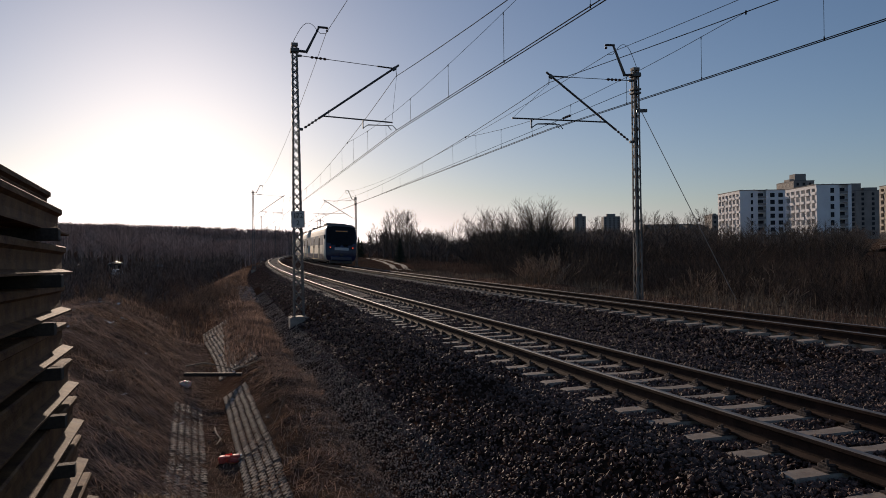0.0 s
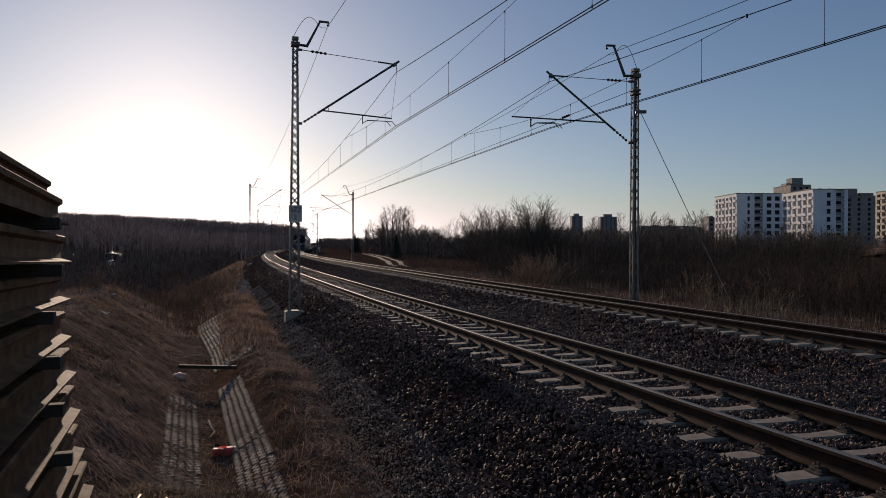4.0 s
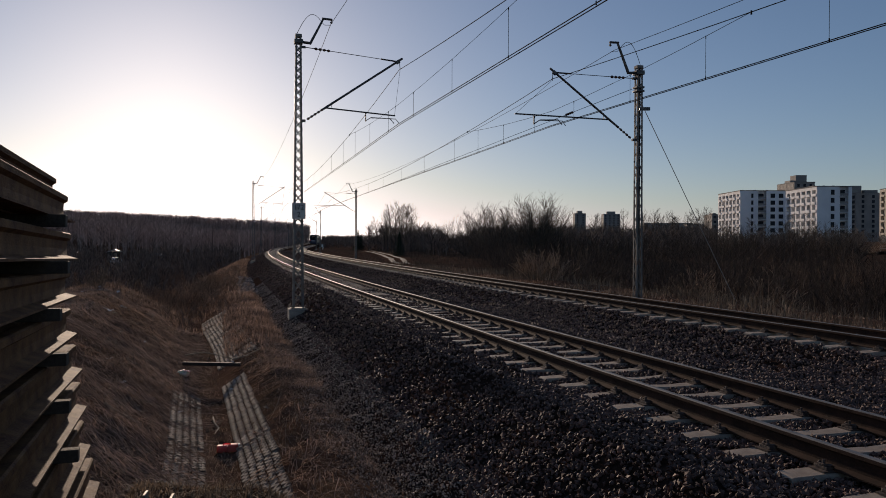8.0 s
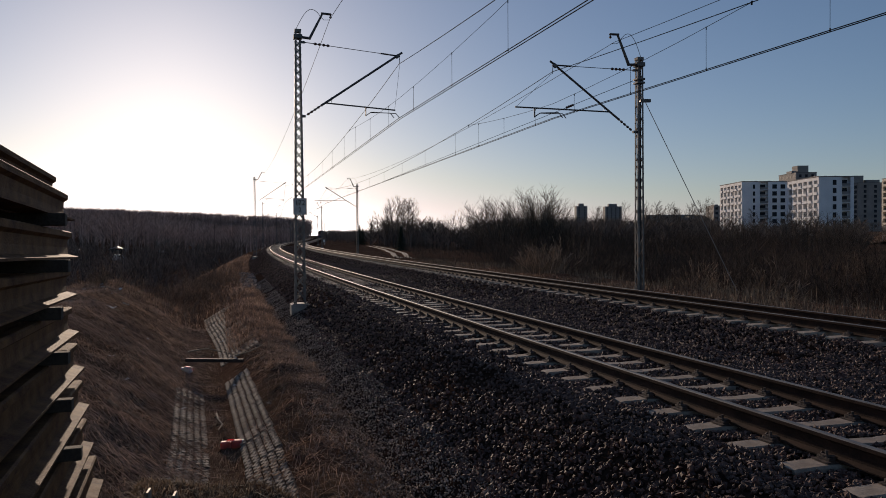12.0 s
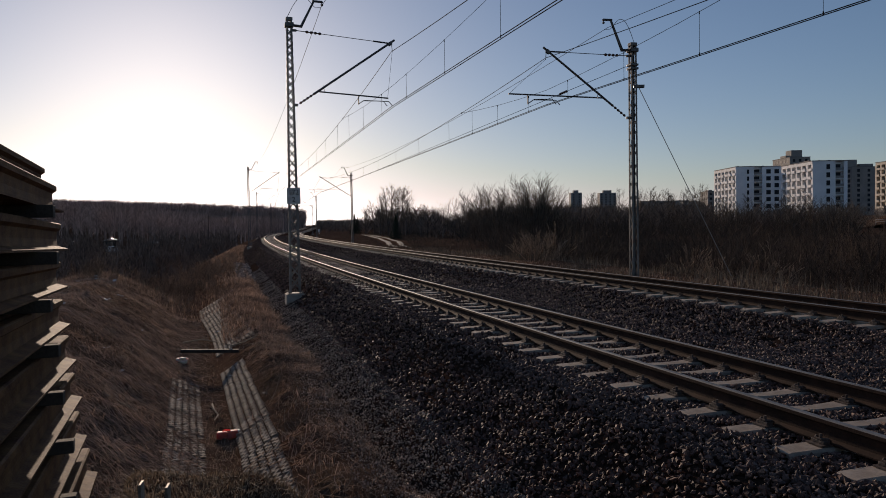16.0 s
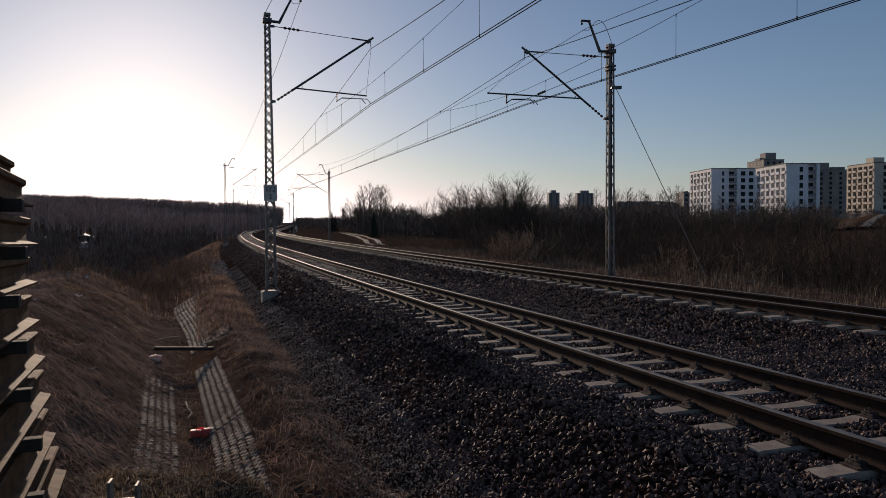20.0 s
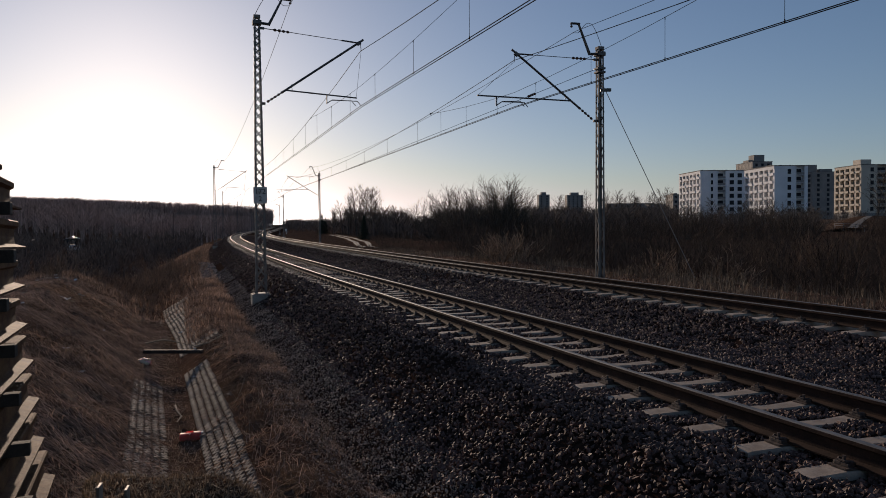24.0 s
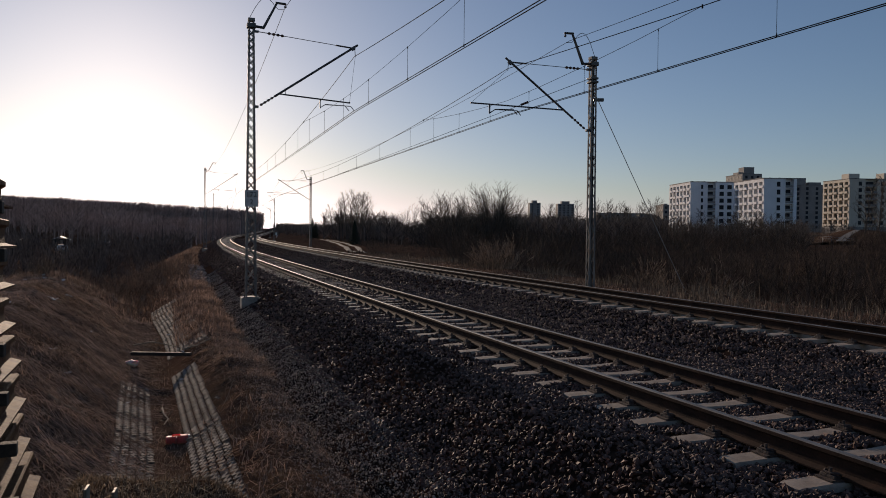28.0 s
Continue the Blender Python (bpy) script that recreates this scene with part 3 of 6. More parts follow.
    part("hanger", tubed([r0 + Vector((0.22, 0, 0.0)), r0 + Vector((0.2, 0, 0.2 * (B.z - A.z) / (B.x - A.x) + 0.06))], 0.01, 5), "dark_steel", ob)
    # steady arm reaches to the contact wire
    cx = tip_len + 0.02 if not mirror else tip_len - 0.42
    sx0 = cx - 1.15 if not mirror else cx + 1.1
    zt = r0.z + (r1.z - r0.z) * (sx0 - r0.x) / (r1.x - r0.x)
    part("post", tubed([(sx0, 0, zt), (sx0, 0, zt - 0.3)], 0.02, 6), "dark_steel", ob)
    d = 1 if not mirror else -1
    part("steady_arm", tubed([(sx0, 0, zt - 0.28), (sx0 + d * 0.18, 0, zt - 0.16), (cx - d * 0.12, 0, wire_z + 0.16), (cx, 0, wire_z + 0.02)], 0.014, 6), "dark_steel", ob)
    part("steady_arm", tubed([(sx0, 0.08, zt - 0.28), (sx0 + d * 0.18, 0.08, zt - 0.16), (cx - d * 0.3, 0.08, wire_z + 0.18), (cx - d * 0.16, 0.08, wire_z + 0.02)], 0.014, 6), "dark_steel", ob)
    part("stay_wire", tubed([B + Vector((0.05, 0, -0.28)), Vector((r1.x - 0.02, 0, r1.z))], 0.005, 4), "copper", ob)
    # earth wire horn
    e0, e1, e2 = Vector((w1 / 2, 0, top - 0.14)), Vector((w1 / 2 + 0.32, 0, top - 0.16)), Vector((w1 / 2 + (0.72 if not mirror else 0.7), 0, top + (0.68 if not mirror else 0.8)))
    part("horn", tubed([e0, e1], 0.045, 6), "dark_steel", ob)
    part("horn", tubed([e1 + Vector((-0.04, 0, -0.03)), e2], [0.05, 0.036], 6), "dark_steel", ob)
    part("horn", tubed([e2 + Vector((-0.05, 0, 0)), e2 + Vector((0.28, 0, -0.01))], 0.038, 6), "dark_steel", ob)
    part("insulator", insulator(e2 + Vector((0.26, 0, 0.02)), e2 + Vector((0.26, 0, -0.16)), 2, 0.045), "insulator", ob)
    loop = []
    for i in range(13):
        a = i / 12
        x = -w1 / 2 + 0.03 + a * (e2.x + 0.2 + w1 / 2)
        loop.append((x, 0.1 * math.sin(a * 3.14), top + 0.1 + 0.72 * math.sin(min(1, a * 1.25) * math.pi * 0.82) + 0.0 * a))
    part("bond_wire", tubed(loop, 0.009, 5), "copper", ob)
    if sign:
        plate = part("number_plate", boxed(0, 0, 2.5, 0.44, 0.012, 0.54, 0.004), "sign_white", ob, "weathered white distance plate with black figures 172 and 2")
        plate.location = (0.0, -w0 / 2 - 0.03, 0.05)
        for txt, z, size in (("172", 2.61, 0.23), ("2", 2.38, 0.23)):
            cu = bpy.data.curves.new("figure", "FONT")
            cu.body, cu.size, cu.align_x, cu.align_y, cu.extrude = txt, size, "CENTER", "CENTER", 0.002
            tmp = bpy.data.objects.new("figure", cu)
            me = bpy.data.meshes.new_from_object(tmp)
            bpy.data.objects.remove(tmp)
            me.materials.append(M["black"])
            g = new("figures", me)
            g.parent = plate
            g.matrix_basis = pose(0, -0.01, z, 90, 0, 0)
        plate.rotation_euler.z = -heading(s)
    return ob, m


M["sign_white"] = mat("sign_white", (0.42, 0.41, 0.38), (0.58, 0.56, 0.52), 0.6, 6, bump=0.05, stain=(0.3, 0.24, 0.18), stain_scale=4, stain_at=0.6)
SPAN = 62.0


def overhead_line():
    spots = {0: [], 1: []}
    for j in range(-1, 6):
        s0 = 24.8 + SPAN * j
        mast(0, s0, -1.85, -0.62, 8.2, 5.5, 7.9, 3.35, 7.68, 5.88, 5.55, False, "grey lattice steel catenary mast" + (" carrying a white distance plate" if j == 0 else " beside the near track"), sign=(j == 0), near=(j == 0))
        behind = j < 0
        spots[0].append((s0, -1.85 + 3.37, 7.38, 5.55, -1.85 + 1.05, 8.72))
        s1 = 21.9 + SPAN * j
        out = 8.95 if j <= 0 else 9.3
        mast(1, s1, out, -0.45, 7.3, 4.95, 6.97, out - 5.88, 7.0, 5.49, 5.28, True, "grey lattice steel catenary mast beside the far track", w0=0.23, w1=0.195, near=(j == 0), flange=0.058, stride=1.6)
        spots[1].append((s1, 5.83 + 1.0 * behind, 6.76 - 0.3 * behind, 5.28 - 0.46 * behind, 8.05, 7.85))
    # far masts as the line runs straight
    for k in (0, 1):
        line = thing("overhead_wires", Matrix(), "dark copper contact and messenger wires hung over the " + ("near" if k == 0 else "far") + " track", "overhead wires")
        top, low1, low2, earth = [], [], [], []
        drops = []
        for (sa, na, ta, wa, ea, eh), (sb, nb, tb, wb, _, _) in zip(spots[k], spots[k][1:]):
            sag = 1.05 if k == 0 else 0.85
            for i in range(24):
                f = i / 24
                s = sa + (sb - sa) * f
                # straight chords between supports
                p, q = on_line(sa, na, ta), on_line(sb, nb, tb)
                c = p.lerp(q, f) - Vector((0, 0, 4 * sag * f * (1 - f)))
                top.append(c)
                p, q = on_line(sa, na, wa), on_line(sb, nb, wb)
                w = p.lerp(q, f)
                side = Vector((math.cos(heading(s)), math.sin(heading(s)), 0))
                low1.append(w - side * 0.03)
                low2.append(w + side * 0.06)
                p, q = on_line(sa, ea, eh), on_line(sb, ea, eh)
                earth.append(p.lerp(q, f) - Vector((0, 0, 4 * 0.7 * f * (1 - f))))
            def hung(f):
                """The messenger wire and the contact wire under it at a share of the span."""
                c = on_line(sa, na, ta).lerp(on_line(sb, nb, tb), f) - Vector((0, 0, 4 * sag * f * (1 - f)))
                return c, on_line(sa, na, wa).lerp(on_line(sb, nb, wb), f)

            # stitch wires run under the supports, made fast to the messenger some way off
            reach, low = (11.5, 0.68) if k == 0 else (9.0, 0.46)
            for f0, f1, end_a in ((0.0, reach / SPAN, True), (1.0, 1 - reach / SPAN, False)):
                base = hung(f0)[1] + Vector((0, 0, low))
                join = hung(f1)[0]
                bm = tubed([base.lerp(join, u) - Vector((0, 0, 0.3 * u * (1 - u))) for u in (0, 0.25, 0.5, 0.75, 1)], 0.007, 4)
                tube(bm, [join + Vector((0, 0, 0.03)), join - Vector((0, 0, 0.05))], 0.02, 5)
                part("stitch_wire", bm, "copper", line)
                for u in (0.16, 0.5, 0.84):
                    drops.append((base.lerp(join, u) - Vector((0, 0, 0.3 * u * (1 - u))), hung(f0 + (f1 - f0) * u)[1]))
            nd = 8
            for i in range(nd):
                drops.append(hung((reach + 2 + (SPAN - 2 * reach - 4) * i / (nd - 1)) / SPAN))
        part("messenger_wire", tubed(top, 0.011, 5), "copper", line)
        part("contact_wire", tubed(low1, 0.011, 5), "copper", line)
        part("contact_wire", tubed(low2, 0.011, 5), "copper", line)
        part("earth_wire", tubed(earth, 0.009, 5), "copper", line)
        for c, w in drops:
            bm = tubed([c, w], 0.005, 4)
            tube(bm, [w + Vector((0, 0, 0.05)), w + Vector((0, 0, -0.015))], 0.013, 5)
            tube(bm, [c + Vector((0, 0, 0.015)), c + Vector((0, 0, -0.05))], 0.012, 5)
            part("dropper", bm, "copper", line)
    # a wire made fast to the mast beside the far track
    a, b = on_line(21.9, 8.9, 6.7), on_line(21.9 + 34, 6.6, 5.44)
    line = thing("anchor_wire", Matrix(), "dark wire made fast to the mast with an insulator", "wire")
    u = (b - a).normalized()
    part("wire", tubed([a, b], 0.01, 5), "copper", line)
    part("insulator", insulator(a + u * 4.2, a + u * 4.8, 4, 0.05), "insulator", line)
    # anchor stay of the mast beside the far track
    p = on_line(21.9, 8.95)
    stay = thing("guy_wire", Matrix(), "steel anchor stay from the mast to the grass", "guy wire")
    a = Vector((p.x + 0.1, p.y, 6.0))
    e = Vector((9.75, 25.4, -0.5))
    part("bracket", boxed(a.x + 0.1, a.y, a.z - 0.02, 0.35, 0.12, 0.1, 0.01), "dark_steel", stay)
    part("stay", tubed([a + Vector((-0.1, 0, 0.35)), a + Vector((0.12, 0, -0.1)), e], 0.012, 6), "zinc", stay)
    part("anchor", boxed(e.x, e.y, e.z - 0.12, 0.14, 0.14, 0.3, 0.02), "clip", stay)


# ---- train ----
def loft_ring(w, h0, h1, roof, y, k=28):
    """A cross-section with rounded roof and slightly barrelled sides."""
    pts = []
    for i in range(k):
        a = 2 * math.pi * i / k
        c, s = math.cos(a), math.sin(a)
        e = 0.32
        x = w / 2 * math.copysign(abs(c) ** e, c)
        z = (h0 + h1) / 2 + (h1 - h0) / 2 * math.copysign(abs(s) ** (e if s < 0 else roof), s)
        pts.append(Vector((x, y, z)))
    return pts


def rounded_panel(cx, cz, w, h, y, depth, r=0.05):
    return boxed(cx, y, cz, w, depth, h, min(r, depth * 0.45))


def train_car(tail, length, pantograph, label):
    """A car along +y; the tail car has its rounded cab at y = 0."""
    ob = thing("train_car", Matrix(), label, "train car", "cars of the train")
    W = 2.84
    if tail:
        def front(x, z):
            """How far back the nose lies at x, z."""
            return 0.42 * abs(x / 1.42) ** 2.6 + 0.3 * max(0.0, z - 1.45) ** 1.25 + 0.3 * max(0.0, 0.8 - z)

        ring = loft_ring(W, 0.3, 3.82, 0.4, 0.0, 40)
        mid = Vector((0, 0, 1.9))
        rings = []
        for k in (0.02, 0.2, 0.4, 0.6, 0.78, 0.9, 0.97, 1.0):
            rings.append([Vector((mid.x + (p.x - mid.x) * k, front((p.x - mid.x) * k, mid.z + (p.z - mid.z) * k), mid.z + (p.z - mid.z) * k)) for p in ring])
        rings += [[Vector((p.x, 2.2, p.z)) for p in ring], [Vector((p.x, length, p.z)) for p in ring]]
    else:
        rings = [loft_ring(W, 0.3, 3.82, 0.4, y, 40) for y in (0.25, length)]
    v, f = sweep(rings)
    body = raw("body", v, f, ["train_grey", "train_blue", "roof", "glass_dark"], ob, smooth=False)
    idx = []
    for poly in body.data.polygons:
        c = poly.center
        if tail and c.y < 1.6 and 1.75 < c.z < 3.55 and abs(c.x) < 1.36:
            idx.append(3)
        else:
            idx.append(2 if c.z > 3.55 else (1 if (tail and c.y < 1.0) else 0))
    body.data.polygons.foreach_set("material_index", idx)
    body.data.polygons.foreach_set("use_smooth", [True] * len(idx))
    y0 = 2.6 if tail else 0.25
    for side in (-1, 1):
        x = side * (W / 2 - 0.008)
        part("window_band", boxed(x, (y0 + length) / 2 + 0.3, 2.35, 0.024, length - y0 - 1.2, 0.95, 0.01), "glass_side", ob, "dark tinted side glazing")
        part("stripe", boxed(x, (y0 + length) / 2, 0.75, 0.02, length - y0 - 0.4, 0.5, 0.008), "train_blue", ob)
        for dy in (0.3, 0.68):
            d = part("door", boxed(side * (W / 2 - 0.004), y0 + (length - y0) * dy, 1.65, 0.03, 1.5, 2.25, 0.012), "train_yellow", ob, "pale yellow double sliding door")
            part("door_window", boxed(side * (W / 2 + 0.009), y0 + (length - y0) * dy - 0.36, 2.1, 0.012, 0.5, 1.0, 0.005), "glass_dark", d)
            part("door_window", boxed(side * (W / 2 + 0.009), y0 + (length - y0) * dy + 0.36, 2.1, 0.012, 0.5, 1.0, 0.005), "glass_dark", d)
    part("underframe", boxed(0, (y0 + length) / 2, 0.42, 2.2, length - y0 - 1.0, 0.4, 0.05), "black", ob)
    for by in ((3.4 if tail else 2.6), length - 2.6):
        bg = part("bogie", boxed(0, by, 0.55, 2.1, 2.9, 0.28, 0.05), "black", ob)
        for wy in (-1.25, 1.25):
            for side in (-1, 1):
                part("wheel", tubed([(side * 0.68, by + wy, 0.43), (side * 0.82, by + wy, 0.43)], 0.43, 16), "dark_steel", bg)
    part("roof_unit", boxed(0, y0 + 4.5, 3.9, 1.9, 3.2, 0.34, 0.08), "roof", ob)
    part("roof_unit", boxed(0, length - 3.5, 3.9, 1.7, 2.6, 0.3, 0.08), "roof", ob)
    if pantograph:
        pg = part("pantograph", tubed([(-0.5, length - 6.2, 4.0), (0.5, length - 6.2, 4.0)], 0.04, 6), "dark_steel", ob, "raised single-arm pantograph")
        part("arm", tubed([(0, length - 6.2, 4.0), (0, length - 8.0, 4.55)], 0.045, 6), "dark_steel", pg)
        part("arm", tubed([(0, length - 8.0, 4.55), (0, length - 6.6, 5.32)], 0.03, 6), "dark_steel", pg)
        part("pan_head", tubed([(-0.95, length - 6.6, 5.12), (-0.6, length - 6.6, 5.34), (0.6, length - 6.6, 5.34), (0.95, length - 6.6, 5.12)], 0.035, 6), "dark_steel", pg)
    if tail:
        # the cab: a slanted dark windscreen, a display over it, lamps and coupler
        lean = Matrix.Rotation(radians(-24), 4, "X")
        part("windscreen", boxed(0, 0.26, 2.4, 2.0, 0.06, 1.15, 0.028, lean), "glass_dark", ob, "large dark tinted windscreen")
        d = part("display", boxed(0, 0.62, 3.16, 1.2, 0.06, 0.18, 0.02, lean), "black", ob, "destination display with faint orange bars")
        for i in range(5):
            part("display_bar", boxed(-0.44 + i * 0.22, 0.58, 3.15, 0.15, 0.02, 0.06, 0, lean), "display_glow", d)
        part("nose_panel", boxed(0, 0.02, 1.5, 1.3, 0.06, 0.26, 0.025), "train_silver", ob, "light grey panel under the windscreen")
        for side in (-1, 1):
            h = part("lamp_housing", boxed(side * 1.02, 0.2, 1.6, 0.3, 0.14, 0.24, 0.05, Matrix.Rotation(side * 0.5, 4, "Z")), "black", ob)
            part("tail_lamp", tubed([(side * 1.04, 0.2, 1.62), (side * 1.04, 0.11, 1.62)], 0.055, 12), "tail_red", h, "lit red tail lamp")
            part("mirror", boxed(side * 1.5, 1.3, 2.6, 0.16, 0.08, 0.4, 0.03), "black", ob)
        part("bumper", boxed(0, 0.0, 0.62, 1.9, 0.3, 0.4, 0.09), "train_blue", ob)
        part("coupler", tubed([(0, -0.25, 0.95), (0, 0.3, 0.95)], 0.13, 10), "black", ob)
        part("plough", boxed(0, 0.25, 0.32, 2.1, 0.2, 0.36, 0.06), "black", ob)
    else:
        part("gangway", boxed(0, 0.1, 2.0, 2.2, 0.7, 3.0, 0.08), "black", ob)
    return ob


def glow(name, colour, strength):
    m = bpy.data.materials.new(name)
    m.use_nodes = True
    b = m.node_tree.nodes["Principled BSDF"]
    b.inputs["Base Color"].default_value = (*colour, 1)
    b.inputs["Emission Color"].default_value = (*colour, 1)
    b.inputs["Emission Strength"].default_value = strength
    return m


M["tail_red"] = glow("tail_red", (1.0, 0.08, 0.04), 1.6)
M["display_glow"] = glow("display_glow", (1.0, 0.4, 0.1), 0.06)
M["glass_side"] = mat("glass_side", (0.03, 0.03, 0.03), (0.05, 0.05, 0.05), 0.4, 2, bump=0.0, spec=1.0)
M["train_silver"] = mat("train_silver", (0.4, 0.42, 0.45), (0.5, 0.52, 0.55), 0.35, 3, bump=0.0)
TRAIN_S0, TRAIN_V = 69.5, 29.2
CARS = [(True, 19.0, False), (False, 17.0, True), (False, 17.0, False), (False, 19.0, False)]


def train():
    cars, at = [], 0.0
    for tail, length, panto in CARS:
        ob = train_car(tail, length, panto, "blue-nosed grey electric train car with red tail lamps" if tail else "grey electric train car with dark windows")
        cars.append((ob, at, length))
        at += length
    return cars


# ---- stack of spare rails ----
def spare_rail(m, length, label):
    sections = [[Vector((a, -y, b)) for a, b in RAIL] for y in (0.0, 0.004, length)]
    v, f = sweep(sections)
    ob = raw("spare_rail", v, f, "rusty")
    bm = bmesh.new()
    bm.from_mesh(ob.data)
    bmesh.ops.recalc_face_normals(bm, faces=bm.faces)
    bm.to_mesh(ob.data)
    bm.free()
    ob.matrix_world = m
    return tagged(ob, label, "rail", "rails in the stack")


def rail_stack():
    """Layers of spare rails with timber battens between them, seen along their ends."""
    yaw, dip, pitch = 19.5, -1.2, 0.24
    d = Vector((-math.sin(radians(yaw)), math.cos(radians(yaw)), 0))
    right = Vector((d.y, -d.x, 0))
    rng = random.Random(52)
    end = Vector((-2.445, 4.8, 0)) - right * 0.036
    top = 1.845
    fall = math.tan(radians(dip))
    # outer column: how far each end stands to the side and out
    shift = [(0.0, 0.0), (0.018, 0.0), (0.004, 0.03), (0.014, 0.0), (0.036, 0.06), (0.065, 0.03), (0.094, -0.03), (0.151, -0.05), (0.16, 0.0), (0.17, 0.02), (0.18, 0.0)]
    for i, (dx, dy) in enumerate(shift):
        p = end + right * dx + d * dy
        spare_rail(pose(p.x, p.y, top - pitch * i + fall * dy, dip, 0, yaw + rng.uniform(-0.3, 0.3)), 5.4, "rusty red-brown spare rail lying in a stack")
        # batten under this layer, its end sticking out beyond the rail foot
        if i < 10:
            back = rng.uniform(0.98, 1.25)
            q = end + right * (dx + 0.06 + rng.uniform(-0.01, 0.02)) - d * back
            b = tagged(part("batten", boxed(-0.44, 0, 0, 1.05, 0.075, 0.064, 0.005), "timber"), "dark timber batten between two layers of rails", "batten", "battens in the stack")
            b.matrix_world = pose(q.x, q.y, top - pitch * i - 0.172 - 0.0335 - fall * back, dip, 0, yaw + rng.uniform(-2, 2))
    # columns behind, the first one and the third built higher
    for c in range(1, 4):
        for i in range({1: -1, 2: -1, 3: -2}[c], 11):
            out = 0.7 if (c, i) == (1, -1) else (0.25 if c == 3 and i < 0 else rng.uniform(-0.05, 0.12))
            lift = 0.06 if i < 0 else 0.0
            p = end + right * (0.02 * max(i, 0) - 0.166 * c) + d * out
            spare_rail(pose(p.x, p.y, top - pitch * i - lift + fall * out - 0.002, dip, 0, yaw + rng.uniform(-0.15, 0.15)), 5.4 + out, "rusty red-brown spare rail in the middle of a stack")


# ---- buildings ----
def shared(name, me, par, m):
    o = new(name, me)
    o.parent = par
    o.matrix_basis = m
    return o


def apartment(x0, x1, y0, y1, base, storeys, label, wall="white_wall", west=5, south=(), sh=2.95, west_balconies=True, roof_boxes=(), loggias=()):
    """An apartment house: west face with balconies, south face with columns of windows (position 0 to 1, width) and recessed loggias."""
    w, d, H = x1 - x0, y1 - y0, storeys * sh + 1.0
    ob = thing("apartment_building", pose((x0 + x1) / 2, (y0 + y1) / 2, base), label, "apartment building", "apartment houses on the skyline")
    # south wall is cut open at the loggias, so the body is set in slices
    deep = 1.1 if west_balconies else 0.0
    cuts = [deep / w]
    for a, b in loggias:
        cuts += [a, b]
    cuts.append(1.0)
    for i in range(0, len(cuts), 2):
        a, b = cuts[i], cuts[i + 1]
        if b - a > 0.001:
            part("wall", boxed(-w / 2 + w * (a + b) / 2, 0, H / 2, w * (b - a), d, H), wall, ob)
    for a, b in loggias:
        part("wall", boxed(-w / 2 + w * (a + b) / 2, 0.8, H / 2, w * (b - a), d - 1.6, H), wall, ob)
    part("roof", boxed(0, 0, H + 0.12, w + 0.4, d + 0.4, 0.24), "roof", ob)
    part("plinth", boxed(0, 0, -2.6, w - 0.1, d - 0.1, 5.2), "grey_wall", ob)
    win = {}
    bay = d / west
    wwin = mesh_of("window", boxed(0, 0, 0, 0.14, bay * 0.5, 1.9), "window")
    if west_balconies:
        slab = mesh_of("balcony", boxed(deep / 2 - 0.15, 0, 0, deep + 0.3, bay * 0.72, 0.2), wall)
        par_ = mesh_of("parapet", boxed(-0.26, 0, 0.5, 0.08, bay * 0.72, 0.8), wall)
        part("wall", boxed(-w / 2 + deep / 2, 0, H - 0.6, deep, d, 1.2), wall, ob)
        for i in range(west + 1):
            part("pier", boxed(-w / 2 + deep / 2, max(-d / 2 + 0.3, min(d / 2 - 0.3, -d / 2 + bay * i)), H / 2 - 0.6, deep, bay * 0.3, H - 1.2), wall, ob)
    for f in range(storeys):
        z = f * sh + 1.9
        for i in range(west):
            v = -d / 2 + bay * (i + 0.5)
            shared("window", wwin, ob, pose(-w / 2 + deep, v, z - 0.2))
            if west_balconies:
                b = shared("balcony", slab, ob, pose(-w / 2, v, f * sh + 0.5))
                shared("parapet", par_, b, pose(0, bay * (0.1 if (f + i) % 2 else -0.1), 0))
        for u, ww in south:
            if ww not in win:
                win[ww] = (mesh_of("window", boxed(0, 0, 0, ww, 0.14, 1.75), "window"), mesh_of("window_sill", boxed(0, 0, 0, ww + 0.1, 0.26, 0.07), "grey_wall"))
            o = shared("window", win[ww][0], ob, pose(-w / 2 + w * u, -d / 2, z))
            shared("window_sill", win[ww][1], o, pose(0, -0.05, -0.92))
        for a, b in loggias:
            lw = w * (b - a)
            c = -w / 2 + w * (a + b) / 2
            part("loggia_floor", boxed(c, -d / 2 + 0.8, f * sh + 0.5, lw - 0.01, 1.58, 0.18), wall, ob)
            part("loggia_rail", boxed(c, -d / 2 + 0.1, f * sh + 1.05, lw - 0.04, 0.06, 0.95), "grey_wall", ob)
            part("window", boxed(c, -d / 2 + 1.6, z, lw * 0.7, 0.1, 1.9), "window", ob)
    for bx, by, bw, bd, bh in roof_boxes:
        part("roof_house", boxed(-w / 2 + w * bx, -d / 2 + d * by, H + bh / 2, bw, bd, bh, 0.04), "grey_wall" if wall != "beige_wall" else "beige_wall", ob)
    for i in range(3):
        part("vent", boxed(-w * 0.3 + w * 0.28 * i, -d * 0.2, H + 0.55, 0.7, 0.7, 0.7), "roof", ob)
    return ob


